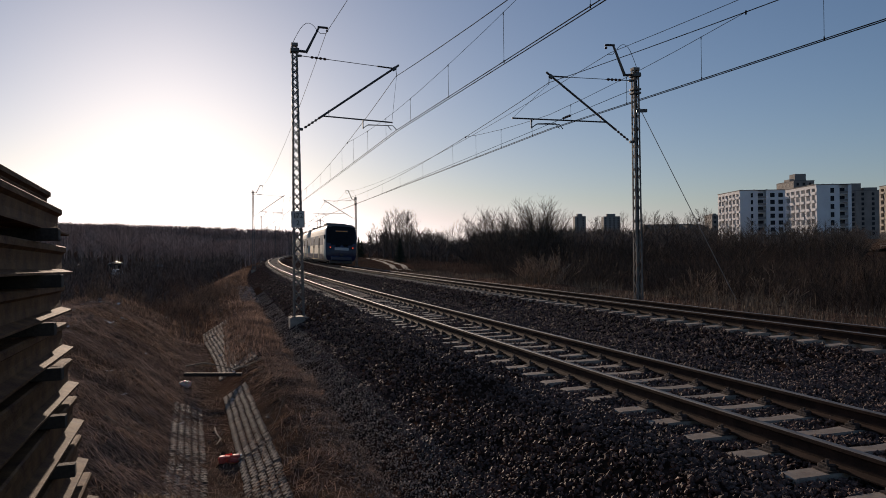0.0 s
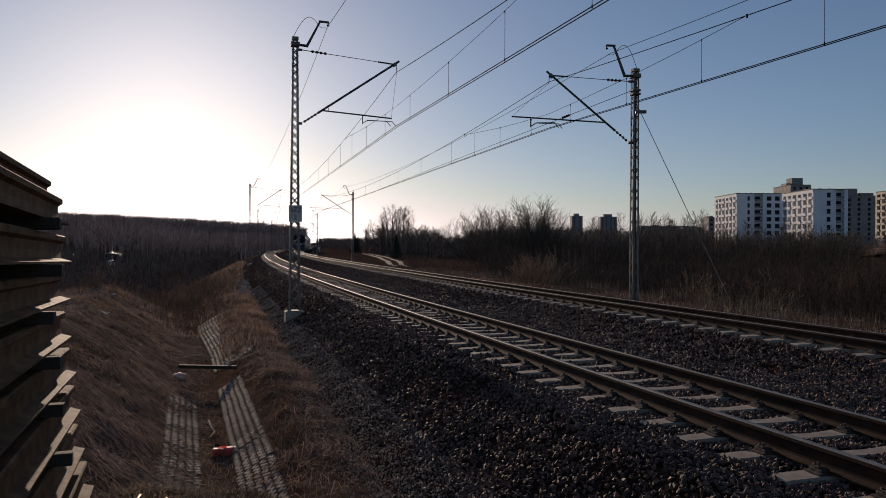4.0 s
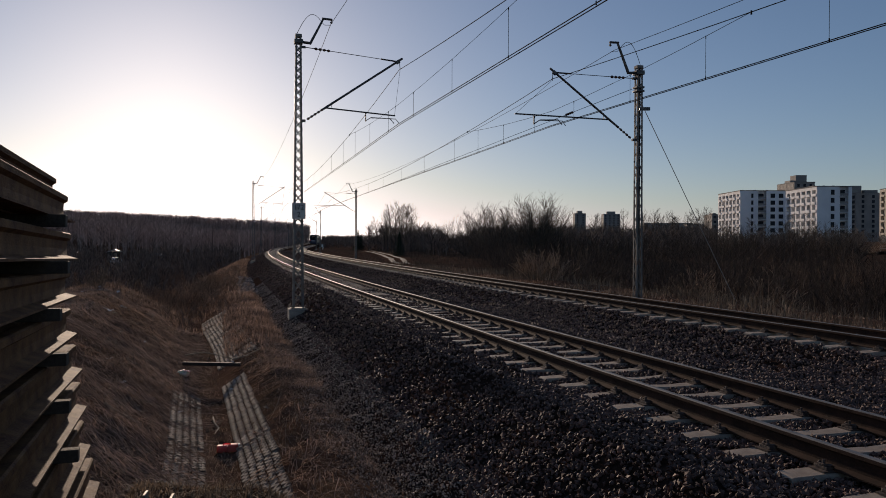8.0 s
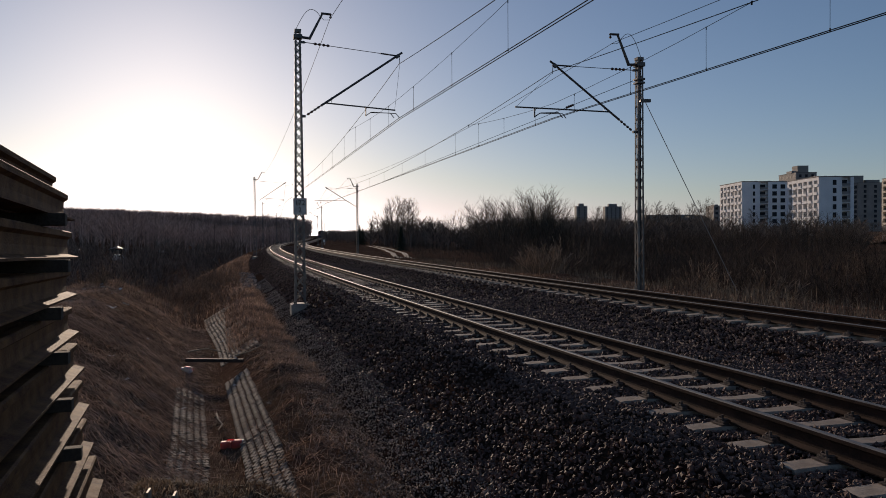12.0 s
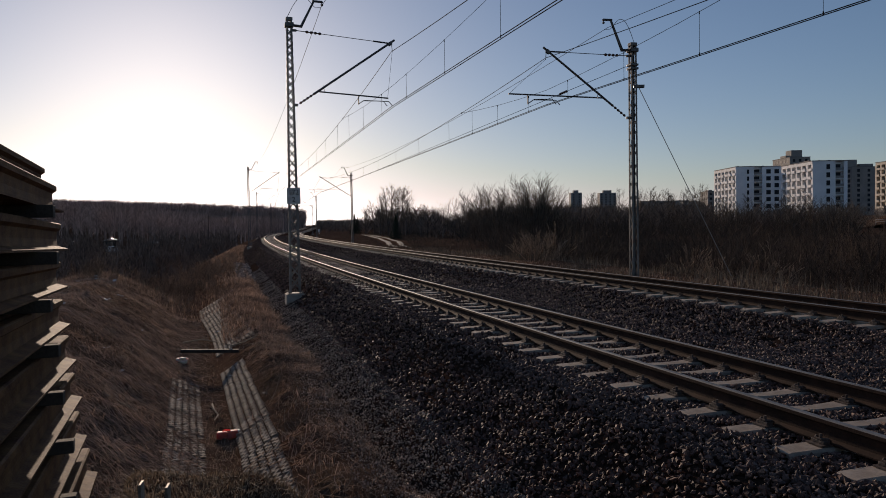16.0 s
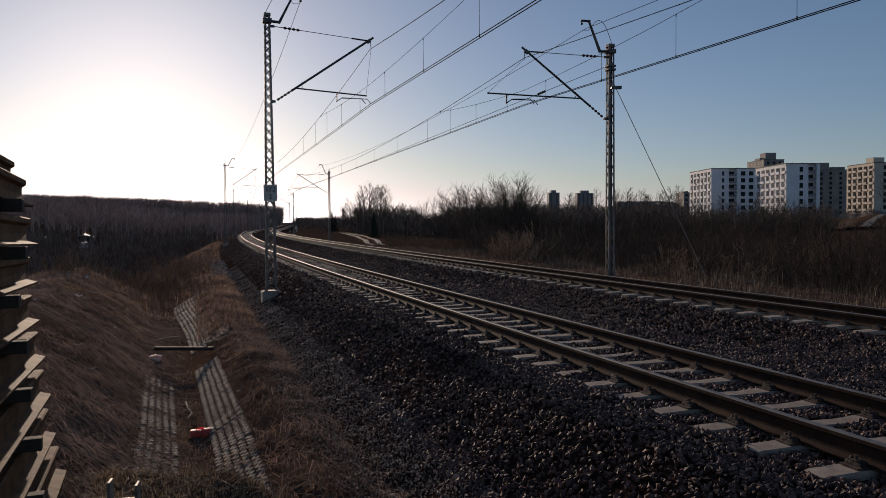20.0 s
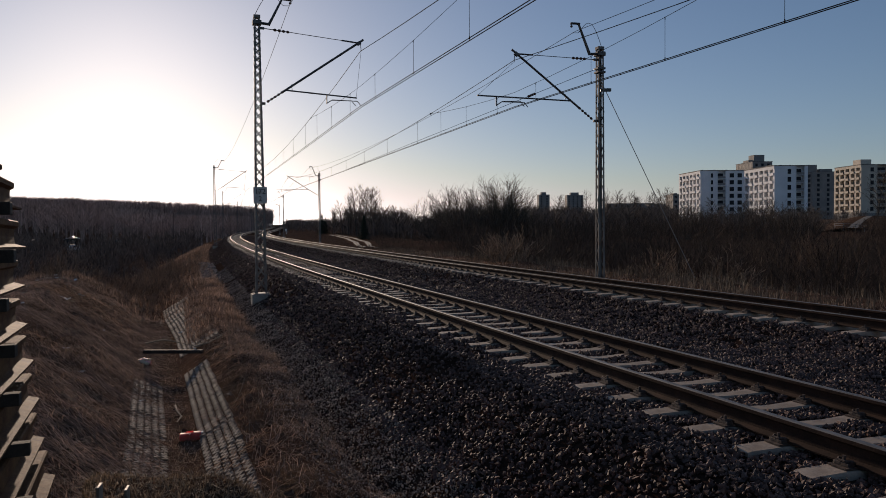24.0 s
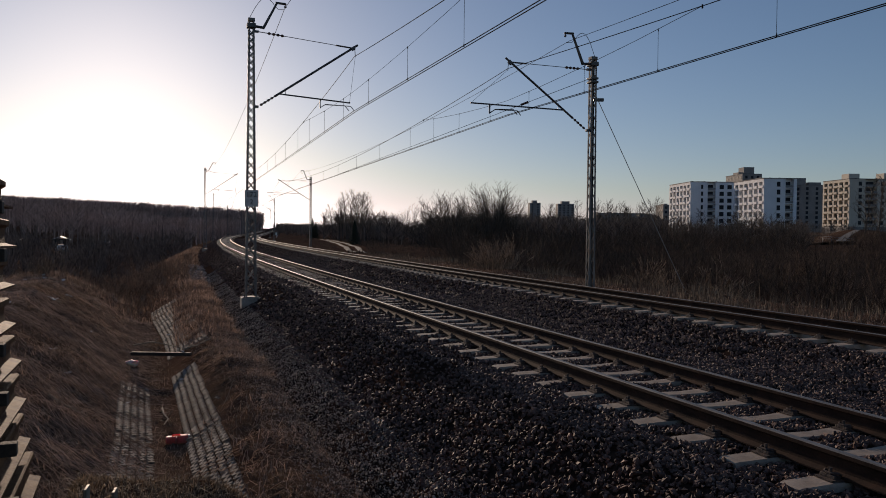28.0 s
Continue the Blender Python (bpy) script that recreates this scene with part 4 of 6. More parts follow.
def tower(px, top, y, wide, base, label, steps=((0.5, 0.4, 3.0),), name="tower_block", wall="grey_wall", sh=2.9):
    """A far block of flats, seen dark against the sky; px is its bearing's tangent."""
    x = px * y
    H = top - base
    ob = thing(name, pose(x, y, base), label, "tower block", "tower blocks far off")
    part("wall", boxed(0, 0, H / 2, wide, 14, H), wall, ob)
    part("plinth", boxed(0, 0, -2.6, wide - 0.1, 13.9, 5.2), wall, ob)
    part("roof", boxed(0, 0, H + 0.1, wide + 0.3, 14.3, 0.2), "roof", ob)
    for c, w_, h in steps:
        part("roof_house", boxed((c - 0.5) * wide, 0, H + h / 2, wide * w_, 7, h), wall, ob)
    me = mesh_of("window", boxed(0, 0, 0, 1.6, 0.14, 1.5), "window")
    side = mesh_of("window", boxed(0, 0, 0, 0.14, 1.6, 1.5), "window")
    n = max(2, int(wide // 4.5))
    for f in range(int(H // sh)):
        for i in range(n):
            shared("window", me, ob, pose(-wide / 2 + wide * (i + 0.5) / n, -7, 1.8 + f * sh))
        for v in (-3.5, 0, 3.5):
            shared("window", side, ob, pose(-wide / 2, v, 1.8 + f * sh))
    return ob


def buildings():
    apartment(124.8, 144.2, 322, 347.5, 2.2, 7, "white apartment house with sunlit balconies and dark windows", west=6, south=((0.27, 0.9), (0.72, 1.9), (0.9, 1.9)), loggias=((0.4, 0.58),), roof_boxes=((0.5, 0.6, 4, 5, 1.2),))
    apartment(134.5, 147.3, 275, 300, 0.6, 7, "white apartment house with a sunlit balcony side", west=6, south=((0.45, 1.3),), loggias=((0.66, 0.9),), roof_boxes=((0.4, 0.5, 3, 4, 1.0),))
    apartment(220.5, 233.5, 480, 505, 4.0, 12, "tall brown-grey block of flats with roof houses", wall="grey_wall", west=5, south=((0.2, 1.6), (0.5, 1.6), (0.8, 1.6)), west_balconies=False, roof_boxes=((0.55, 0.4, 7, 8, 5.0), (0.12, 0.4, 3, 8, 1.6)))
    apartment(243.5, 264.0, 450, 480, 4.0, 9, "grey block of flats with roof houses", wall="grey_wall", west=5, south=((0.2, 1.6), (0.5, 1.6), (0.8, 1.6)), west_balconies=False, roof_boxes=((0.22, 0.4, 6, 8, 5.0), (0.65, 0.4, 8, 8, 2.4)))
    apartment(201.0, 235.5, 330, 351, 5.0, 7, "beige apartment house with sunlit balconies", wall="beige_wall", west=5, south=((0.15, 1.5), (0.45, 1.5), (0.62, 1.5), (0.9, 1.5)), loggias=((0.22, 0.38), (0.7, 0.83)), roof_boxes=((0.2, 0.5, 5, 6, 3.0), (0.7, 0.5, 6, 6, 3.4)))
    tower(0.175, 36.0, 900, 13, 6, "dark far tower block above the thicket", ((0.5, 0.45, 3.2),))
    tower(0.2165, 36.0, 920, 20, 6, "dark far tower block with a stepped roof", ((0.5, 0.5, 3.4),))
    tower(0.353, 19.0, 470, 7, 4, "small grey block beside the white houses", ((0.4, 0.3, 1.0),))
    tower(0.29, 17.5, 620, 40, 5, "long low grey block behind bare trees", ((0.3, 0.05, 1.0),))
    tower(0.328, 16.0, 600, 16, 5, "low grey block behind bare trees", ((0.6, 0.2, 1.0),))


# ---- plants ----
def grow(rng, height, kind):
    """Limb segments of a bare tree or shrub: start, end, radius at start and end, and the order of the limb (0 for a stem)."""
    segs = []

    def limb(p, d, length, r, depth, steps, bend, lift):
        pts, d = [p], d.normalized()
        for i in range(steps):
            d = (d + Vector((rng.gauss(0, bend), rng.gauss(0, bend), lift))).normalized()
            q = pts[-1] + d * (length / steps)
            segs.append((pts[-1], q, r * (1 - 0.8 * i / steps), r * (1 - 0.8 * (i + 1) / steps), depth))
            pts.append(q)
        return pts

    def along(pts, f):
        k = min(int(f * (len(pts) - 1)), len(pts) - 2)
        return pts[k].lerp(pts[k + 1], f * (len(pts) - 1) - k), (pts[k + 1] - pts[k]).normalized()

    def shoot(pts, f, length, r, depth, steps, spread, lift):
        p, d = along(pts, f)
        a = rng.uniform(0, 2 * math.pi)
        out = Vector((math.cos(a), math.sin(a), rng.uniform(-0.2, 0.3)))
        return limb(p, d + out * spread * rng.uniform(0.6, 1.2), length, r, depth, steps, 0.07, lift)

    if kind == "birch":
        stem = limb(Vector((0, 0, -0.2)), Vector((0, 0, 1)), height, 0.011 * height, 0, 9, 0.035, 0.02)
        for i in range(36):
            f = 0.2 + 0.79 * (i + rng.random()) / 36
            ln = height * (0.08 + 0.32 * (1 - f) ** 0.7 * rng.uniform(0.7, 1.2))
            b = shoot(stem, f, ln, 0.0035 * height, 1, 3, 1.0, 0.05)
            for _ in range(5):
                c = shoot(b, rng.uniform(0.25, 1.0), ln * rng.uniform(0.25, 0.5), 0.0015 * height, 2, 1, 0.6, 0.05)
                for _ in range(1):
                    shoot(c, rng.uniform(0.3, 0.9), ln * rng.uniform(0.15, 0.3), 0.001 * height, 3, 1, 0.6, 0.0)
    else:
        # many straight stems fanned out from the base, so that the crown is a dome
        broad = kind == "broad"
        for i in range(24 if broad else 9):
            a = i * 2.4 + rng.uniform(-0.4, 0.4)
            tilt = 1.15 * rng.random() ** 0.6 if broad else rng.uniform(0.02, 0.8)
            d = Vector((math.cos(a) * math.sin(tilt), math.sin(a) * math.sin(tilt), math.cos(tilt)))
            ln = height * (1.0 - 0.3 * tilt * tilt) * rng.uniform(0.82, 1.0)
            stem = limb(Vector((math.cos(a) * 0.15, math.sin(a) * 0.15, -0.2)), d, ln, (0.007 if broad else 0.004) * height, 0, 5 if broad else 3, 0.05, 0.015)
            for _ in range(14 if broad else 6):
                f = rng.uniform(0.3, 1.0)
                l1 = ln * rng.uniform(0.16, 0.34) * (1.2 - 0.5 * f)
                b = shoot(stem, f, l1, 0.0025 * height, 1, 2 if broad else 1, 0.85 if broad else 0.5, 0.05)
                for _ in range(4 if broad else 2):
                    shoot(b, rng.uniform(0.2, 1.0), l1 * rng.uniform(0.35, 0.6), 0.0012 * height, 2, 1, 0.85 if broad else 0.5, 0.03)
    return segs


def prisms(segs, least=0.0, sides=3):
    """Thin prisms for limb segments: verts and triangles."""
    p0 = np.array([s[0] for s in segs], dtype=np.float64)
    p1 = np.array([s[1] for s in segs], dtype=np.float64)
    r0 = np.maximum(np.array([s[2] for s in segs]), least)
    r1 = np.maximum(np.array([s[3] for s in segs]), least)
    d = p1 - p0
    d /= np.maximum(np.linalg.norm(d, axis=1), 1e-6)[:, None]
    ref = np.where(abs(d[:, 2:3]) < 0.9, np.array([[0, 0, 1.0]]), np.array([[1.0, 0, 0]]))
    a = np.cross(d, ref)
    a /= np.linalg.norm(a, axis=1)[:, None]
    b = np.cross(d, a)
    rings = []
    for p, r in ((p0, r0), (p1, r1)):
        for k in range(sides):
            t = 2 * math.pi * k / sides
            rings.append(p + r[:, None] * (a * math.cos(t) + b * math.sin(t)))
    v = np.stack(rings, 1)
    tri = []
    for k in range(sides):
        n = (k + 1) % sides
        tri += [(k, n, sides + n), (k, sides + n, sides + k)]
    t = np.array(tri)[None] + (np.arange(len(segs)) * 2 * sides)[:, None, None]
    return v.reshape(-1, 3), t.reshape(-1, 3)


TREES = {}


def tree_meshes(kind, variant, height, least):
    key = (kind, variant)
    if key not in TREES:
        rng = random.Random(f"{kind}{variant}")
        segs = grow(rng, height, kind)
        trunk = [s for s in segs if s[4] == 0]
        crown = [s for s in segs if s[4] > 0]
        TREES[key] = (prisms(trunk, least * 2, 6), prisms(crown, least, 3), {})
    return TREES[key]


def tree(name, kind, variant, x, y, height, turn, label, trunk_mat="bark", least=0.018, base=None, group="bare trees along the line"):
    """A bare tree: trunk and crown of twigs."""
    tv, cv, made = tree_meshes(kind, variant, height, least)
    z = (ground_z(x, y) if base is None else base) - 0.1
    ob = thing(name, pose(x, y, z, 0, 0, turn), label, "tree" if name != "bush" else "bush", group)
    key = (trunk_mat,)
    if key not in made:
        a = fast("trunk", *tv, trunk_mat, ob, smooth=True)
        b = fast("crown", *cv, "twig", ob)
        made[key] = (a.data, b.data)
    else:
        for nm, me in zip(("trunk", "crown"), made[key]):
            o = new(nm, me)
            o.parent = ob
    return ob


def strew(name, kind, spots, variants, height, least, material, label, category):
    """Many shrubs or trees that nobody could count, joined into one."""
    rng = random.Random(name)
    base = []
    for k in range(variants):
        segs = grow(random.Random(f"{name}{k}"), 1.0 * height, kind)
        base.append(prisms(segs, least, 3))
    vs, ts, off = [], [], 0
    for x, y, z, h in spots:
        v, t = base[rng.randrange(variants)]
        a = rng.uniform(0, 6.28)
        c, s = math.cos(a), math.sin(a)
        f = h / height
        w = v * np.array([f * rng.uniform(0.85, 1.3), f * rng.uniform(0.85, 1.3), f])
        w = np.stack([w[:, 0] * c - w[:, 1] * s + x, w[:, 0] * s + w[:, 1] * c + y, w[:, 2] + z], -1)
        vs.append(w)
        ts.append(t + off)
        off += len(v)
    ob = fast(name, np.concatenate(vs), np.concatenate(ts), material)
    return tagged(ob, label, category, kind="stuff")


def simple_wood(name, spots, label, per=15, material="wood_far", wide=0.26, low=0.12, stout=0.013):
    """Far bare wood: each tree a stem with a fan of boughs."""
    rng = np.random.default_rng(11)
    segs = []
    for x, y, z, h in spots:
        p = np.array([x, y, z])
        top = p + np.array([rng.normal(0, 0.03) * h, rng.normal(0, 0.03) * h, h])
        segs.append((p, top, 0.018 * h, 0.008 * h))
        for i in range(per):
            f = rng.uniform(low, 0.95)
            a = rng.uniform(0, 6.28)
            q = p + (top - p) * f
            ln = h * rng.uniform(0.7, 1.3) * wide * (1.15 - 0.6 * f)
            e = q + np.array([math.cos(a) * ln * 0.8, math.sin(a) * ln * 0.8, ln * rng.uniform(0.5, 1.1)])
            segs.append((q, e, stout * h, stout * 0.3 * h))
    ob = fast(name, *prisms(segs), material)
    return tagged(ob, label, "woodland", kind="stuff")


# far twigs are paler than near ones: haze put into their colour
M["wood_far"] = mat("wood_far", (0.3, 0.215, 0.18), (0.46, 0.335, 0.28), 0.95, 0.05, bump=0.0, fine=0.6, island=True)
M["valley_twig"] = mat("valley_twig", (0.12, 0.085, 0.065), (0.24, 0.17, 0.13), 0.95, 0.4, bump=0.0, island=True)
M["thicket_twig"] = mat("thicket_twig", (0.058, 0.037, 0.026), (0.14, 0.088, 0.06), 0.95, 0.25, bump=0.0, island=True, spec=0.2)
M["field_grass"] = mat("field_grass", (0.06, 0.042, 0.03), (0.17, 0.118, 0.08), 0.9, 0.12, bump=0.0, island=True, spec=0.2)
M["clod"] = mat("clod", (0.045, 0.027, 0.018), (0.12, 0.078, 0.05), 0.97, 6, bump=0.8, fine=40, island=True, spec=0.15)
M["reed"] = mat("reed", (0.09, 0.063, 0.042), (0.26, 0.188, 0.125), 0.85, 0.3, bump=0.0, island=True, thin=0.1)
M["dead_grass"] = mat("dead_grass", (0.13, 0.086, 0.066), (0.41, 0.28, 0.21), 0.9, 0.9, bump=0.0, island=True, thin=0.33)
M["shrub_red"] = mat("shrub_red", (0.2, 0.135, 0.09), (0.4, 0.28, 0.185), 0.9, 0.7, bump=0.0, island=True, thin=0.3)


def blades(name, spots, height, width, material, label, lean=0.5, seed=3):
    """Grass blades as thin bent strips of two faces each, from rows of x, y, z and a size."""
    rng = np.random.default_rng(seed)
    s = np.asarray(spots, dtype=np.float64)
    n = len(s)
    a = rng.uniform(0, 2 * math.pi, n)
    h = height * s[:, 3] * rng.uniform(0.5, 1.25, n)
    l = np.abs(rng.normal(0, lean, n)) * h
    d = np.stack([np.cos(a), np.sin(a), np.zeros(n)], -1)
    b = rng.uniform(0, 2 * math.pi, n)
    side = np.stack([np.cos(b), np.sin(b), np.zeros(n)], -1) * (width * rng.uniform(0.6, 1.4, n))[:, None]
    p = s[:, :3] - np.array([0, 0, 0.02])
    mid = p + d * (l * 0.35)[:, None] + np.array([0, 0, 1.0]) * (h * 0.6 / (1 + 0.15 * l / h))[:, None]
    tip = p + d * l[:, None] + np.array([0, 0, 1.0]) * np.maximum(h * 0.95 - l * 0.4, 0.03)[:, None]
    v = np.stack([p - side, p + side, mid + side * 0.7, mid - side * 0.7, tip], 1)
    t = np.array([(0, 1, 2), (0, 2, 3), (3, 2, 4)])[None] + (np.arange(n) * 5)[:, None, None]
    ob = fast(name, v.reshape(-1, 3), t.reshape(-1, 3), material)
    return tagged(ob, label, "grass", kind="stuff")


def rut_n(y):
    return float(np.interp(y, [72, 80, 106, 135, 168, 200, 229], [12.6, 13.6, 17.6, 20.6, 22.4, 22.6, 22.0]))


def bank_x(y, n):
    return line_x(y) + n / math.cos(heading(y))


def plants():
    rng = random.Random(21)
    # trees, by bearing, distance and height
    T = [("birch", -0.058, 166, 10.8), ("birch", -0.074, 162, 10.2), ("birch", -0.066, 175, 10.6), ("birch", -0.05, 163, 9.6), ("birch", -0.084, 171, 9.4), ("birch", -0.092, 176, 8.2), ("birch", -0.069, 165, 11.0), ("birch", -0.054, 172, 10.5), ("birch", -0.08, 168, 9.0), ("birch", -0.062, 160, 10.0), ("birch", -0.046, 170, 8.0), ("birch", -0.105, 190, 7.5), ("birch", -0.03, 180, 7.0),
         ("birch", -0.012, 175, 6.5), ("birch", 0.004, 170, 7.0), ("birch", -0.022, 185, 7.2),
         ("broad", 0.025, 130, 7.5), ("broad", 0.04, 125, 8.0), ("birch", 0.052, 135, 8.6), ("broad", 0.062, 115, 8.2), ("broad", 0.07, 110, 8.0), ("birch", 0.08, 130, 8.0),
         ("broad", 0.108, 118, 8.2), ("broad", 0.118, 114, 9.4), ("broad", 0.1, 122, 7.0), ("broad", 0.13, 120, 7.8), ("broad", 0.145, 116, 7.0), ("broad", 0.157, 120, 6.4), ("broad", 0.09, 112, 6.2), ("broad", 0.124, 117, 9.4), ("broad", 0.075, 116, 6.6), ("broad", 0.114, 125, 9.8),
         ("birch", 0.19, 150, 8.0), ("birch", 0.2, 140, 7.6), ("birch", 0.235, 160, 9.0)]
    for i in range(16):
        T.append(("birch", 0.258 + 0.0058 * i, rng.uniform(150, 190), rng.uniform(8.0, 9.6)))
    for i in range(10):
        T.append((rng.choice(["birch", "broad"]), 0.37 + 0.019 * i, rng.uniform(95, 125), rng.uniform(4.8, 6.2)))
    T += [("birch", 0.632, 118, 11.0), ("birch", 0.65, 122, 12.0), ("birch", 0.668, 115, 11.0)]
    for i, (kind, b, y, h) in enumerate(T):
        v = i % (4 if kind == "birch" else 3)
        ref = {"birch": 9.0, "broad": 9.0}[kind]
        ob = tree("birch_tree" if kind == "birch" else "bare_tree", kind, v, b * y, y, ref, rng.uniform(0, 360), "bare grey birch with fine drooping twigs" if kind == "birch" else "bare broad-crowned tree with dark twigs", "bark", least=0.01 if kind == "birch" else 0.009)
        ob.scale = (h / ref * rng.uniform(0.85, 1.1), h / ref * rng.uniform(0.85, 1.1), h / ref)
    # a small dark spruce and scrub by the far curve
    for b, y, h in ((-0.064, 125, 4.2), (-0.119, 210, 6.0), (-0.115, 220, 5.0)):
        spruce(b * y, y, h)
    # thicket right of the line
    spots = []
    for _ in range(760):
        y = rng.uniform(30, 120)
        b = rng.uniform(0.02, 0.75)
        x = b * y
        n = (x - line_x(y)) * math.cos(heading(y))
        if n < 15.5 or (b < 0.06 and y < 85) or (0.55 < b < 0.62 and y > 75):
            continue
        spots.append((x, y, ground_z(x, y) - 0.1, rng.uniform(2.0, 3.6) * (1.0 if y < 70 else 1.15)))
    strew("thicket", "shrub", spots, 5, 3.0, 0.006, "thicket_twig", "dense dark bare thicket beside the line", "shrubs")
    spots = []
    for _ in range(1500):
        y = rng.uniform(115, 320)
        b = rng.uniform(-0.135, 0.62)
        x = b * y
        n = (x - line_x(y)) * math.cos(heading(y))
        if n < 24 + 0.02 * y or (0.55 < b < 0.62 and y < 245):
            continue
        spots.append((x, y, ground_z(x, y) - 0.1, rng.uniform(2.6, 5.0)))
    for _ in range(700):
        y = rng.uniform(260, 640)
        x = line_x(y) + 9 + abs(rng.gauss(0, 22))
        spots.append((x, y, ground_z(x, y) - 0.1, rng.uniform(2.5, 5.0)))
    simple_wood("far_thicket", spots, "far dark bare scrub on the plain", 16, "valley_twig", 0.45)
    # close-grown hedge of young trees behind the field
    spots = []
    for _ in range(900):
        y = rng.uniform(150, 225)
        b = rng.uniform(-0.105, 0.352)
        x = b * y
        n = (x - line_x(y)) * math.cos(heading(y))
        if n < 19 or (b < 0.06 and y < 190) or y < 195 and abs(n - rut_n(y)) < 2.6:
            continue
        low = 0.72 if -0.01 < b < 0.03 else 1.0
        spots.append((x, y, ground_z(x, y) - 0.1, rng.uniform(4.4, 6.3) * low * y / 190))
    simple_wood("hedge", spots, "close dark hedge of bare young trees", 40, "valley_twig", 0.42, 0.0, 0.009)
    # reddish brush in the thicket and on the left bank
    spots = []
    for _ in range(170):
        y = rng.uniform(27, 75)
        n = -rng.uniform(3.2, 9.5) if y > 30 else -rng.uniform(5.5, 9)
        x = bank_x(y, n)
        spots.append((x, y, ground_z(x, y) - 0.1, rng.uniform(0.5, 1.15)))
    for _ in range(170):
        y = rng.uniform(26, 60)
        x = rng.uniform(0.3, 0.75) * y
        if (x - line_x(y)) * math.cos(heading(y)) > 11.5:
            spots.append((x, y, ground_z(x, y) - 0.1, rng.uniform(0.8, 1.9)))
    for _ in range(60):
        y = rng.uniform(33, 62)
        x = bank_x(y, -rng.uniform(5.0, 8.0))
        spots.append((x, y, ground_z(x, y) - 0.1, rng.uniform(0.8, 1.7)))
    for _ in range(14):
        y = rng.uniform(38, 48)
        x = rng.uniform(0.105, 0.14) * y
        spots.append((x, y, ground_z(x, y) - 0.1, rng.uniform(1.6, 2.6)))
    strew("brush", "shrub", spots, 4, 1.5, 0.006, "shrub_red", "reddish brown dry brush on the bank", "shrubs")
    # valley shrubs on the left
    spots = []
    for _ in range(460):
        y = rng.uniform(36, 270)
        b = rng.uniform(-0.75, -0.2)
        x = b * y
        n = (x - line_x(y)) * math.cos(heading(y))
        if n > -12 or (-0.455 < b < -0.42 and y > 170):
            continue
        spots.append((x, y, ground_z(x, y) - 0.1, rng.uniform(1.6, 3.8) * (1 + y / 250)))
    strew("valley_shrubs", "shrub", spots, 4, 3.0, 0.02, "valley_twig", "dark bare shrubs in the valley gardens", "shrubs")
    spots = []
    for _ in range(2600):
        y = rng.uniform(32, 240)
        x = rng.uniform(-0.8, -0.16) * y
        n = (x - line_x(y)) * math.cos(heading(y))
        if n > -10:
            continue
        spots.append((x, y, ground_z(x, y) - 0.1, rng.uniform(0.7, 1.5)))
    simple_wood("valley_brush", spots, "low brown brush and dead weeds in the valley", 16, "valley_twig", 0.6, 0.0)
    # wood on the far hill
    spots = []
    for _ in range(4700):
        y = rng.uniform(200, 620)
        b = rng.uniform(-1.0, -0.12)
        x = b * y
        n = (x - line_x(y)) * math.cos(heading(y))
        if n > -13 - max(0, (330 - y)) * 0.12 or (b < -0.28 and y < 285):
            continue
        spots.append((x, y, ground_z(x, y) - 0.3, rng.uniform(8.5, 12.5)))
    for _ in range(2200):
        y = rng.uniform(570, 680)
        b = rng.uniform(-0.55, -0.158)
        x = b * y
        if x > line_x(y) - 8:
            continue
        z = ground_z(x, y)
        top = float(np.interp(b, [-0.52, -0.352, -0.311, -0.209, -0.171, -0.158], [38, 32, 29.5, 24, 20, 11])) * y / 900
        spots.append((x, y, z - 0.5, max(3.0, top + rng.uniform(-3.5, 1.5) - z)))
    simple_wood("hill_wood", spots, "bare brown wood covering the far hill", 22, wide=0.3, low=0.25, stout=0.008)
    # dry grass: banks of the ditch and the heap
    g = []
    for _ in range(230000):
        y = 3.2 + 30 * rng.random() ** 1.5
        n = rng.uniform(-11, -2.3)
        x = bank_x(y, n)
        c = ditch_n(y)
        if (abs(n - c) < 0.3 and rng.random() < 0.7) or y < 4.5:
            continue
        if 0.3 < n - c < 0.86 and rng.random() < 0.9:
            continue
        dens = 0.5 + 0.5 * noise.noise(Vector((x * 0.8, y * 0.8, 1)))
        if n > -4.0 and rng.random() < 0.5 or rng.random() > 0.35 + dens:
            continue
        g.append((x, y, ground_z(x, y), rng.uniform(0.5, 1.2)))
    for _ in range(30000):
        y = rng.uniform(13, 46)
        x = bank_x(y, rng.uniform(-3.4, -2.25))
        g.append((x, y, ground_z(x, y), rng.uniform(0.6, 1.4)))
    blades("dead_grass", g, 0.16, 0.003, "dead_grass", "matted dead brown grass on the banks", 2.3)
    clods()
    g = []
    for _ in range(36000):
        x = rng.uniform(-2.2, 0.2)
        y = rng.uniform(3.3, 4.7)
        g.append((x, y, ground_z(x, y), rng.uniform(0.3, 0.9)))
    for _ in range(16000):
        y = rng.uniform(5, 26)
        n = ditch_n(y) + rng.gauss(-0.05, 0.22)
        x = bank_x(y, n)
        g.append((x, y, ground_z(x, y), rng.uniform(0.4, 1.0)))
    blades("straw", g, 0.075, 0.003, "dry_grass", "pale dry straw on the heap and in the ditch", 1.1, 8)
    # taller reeds right of the far track
    g = []
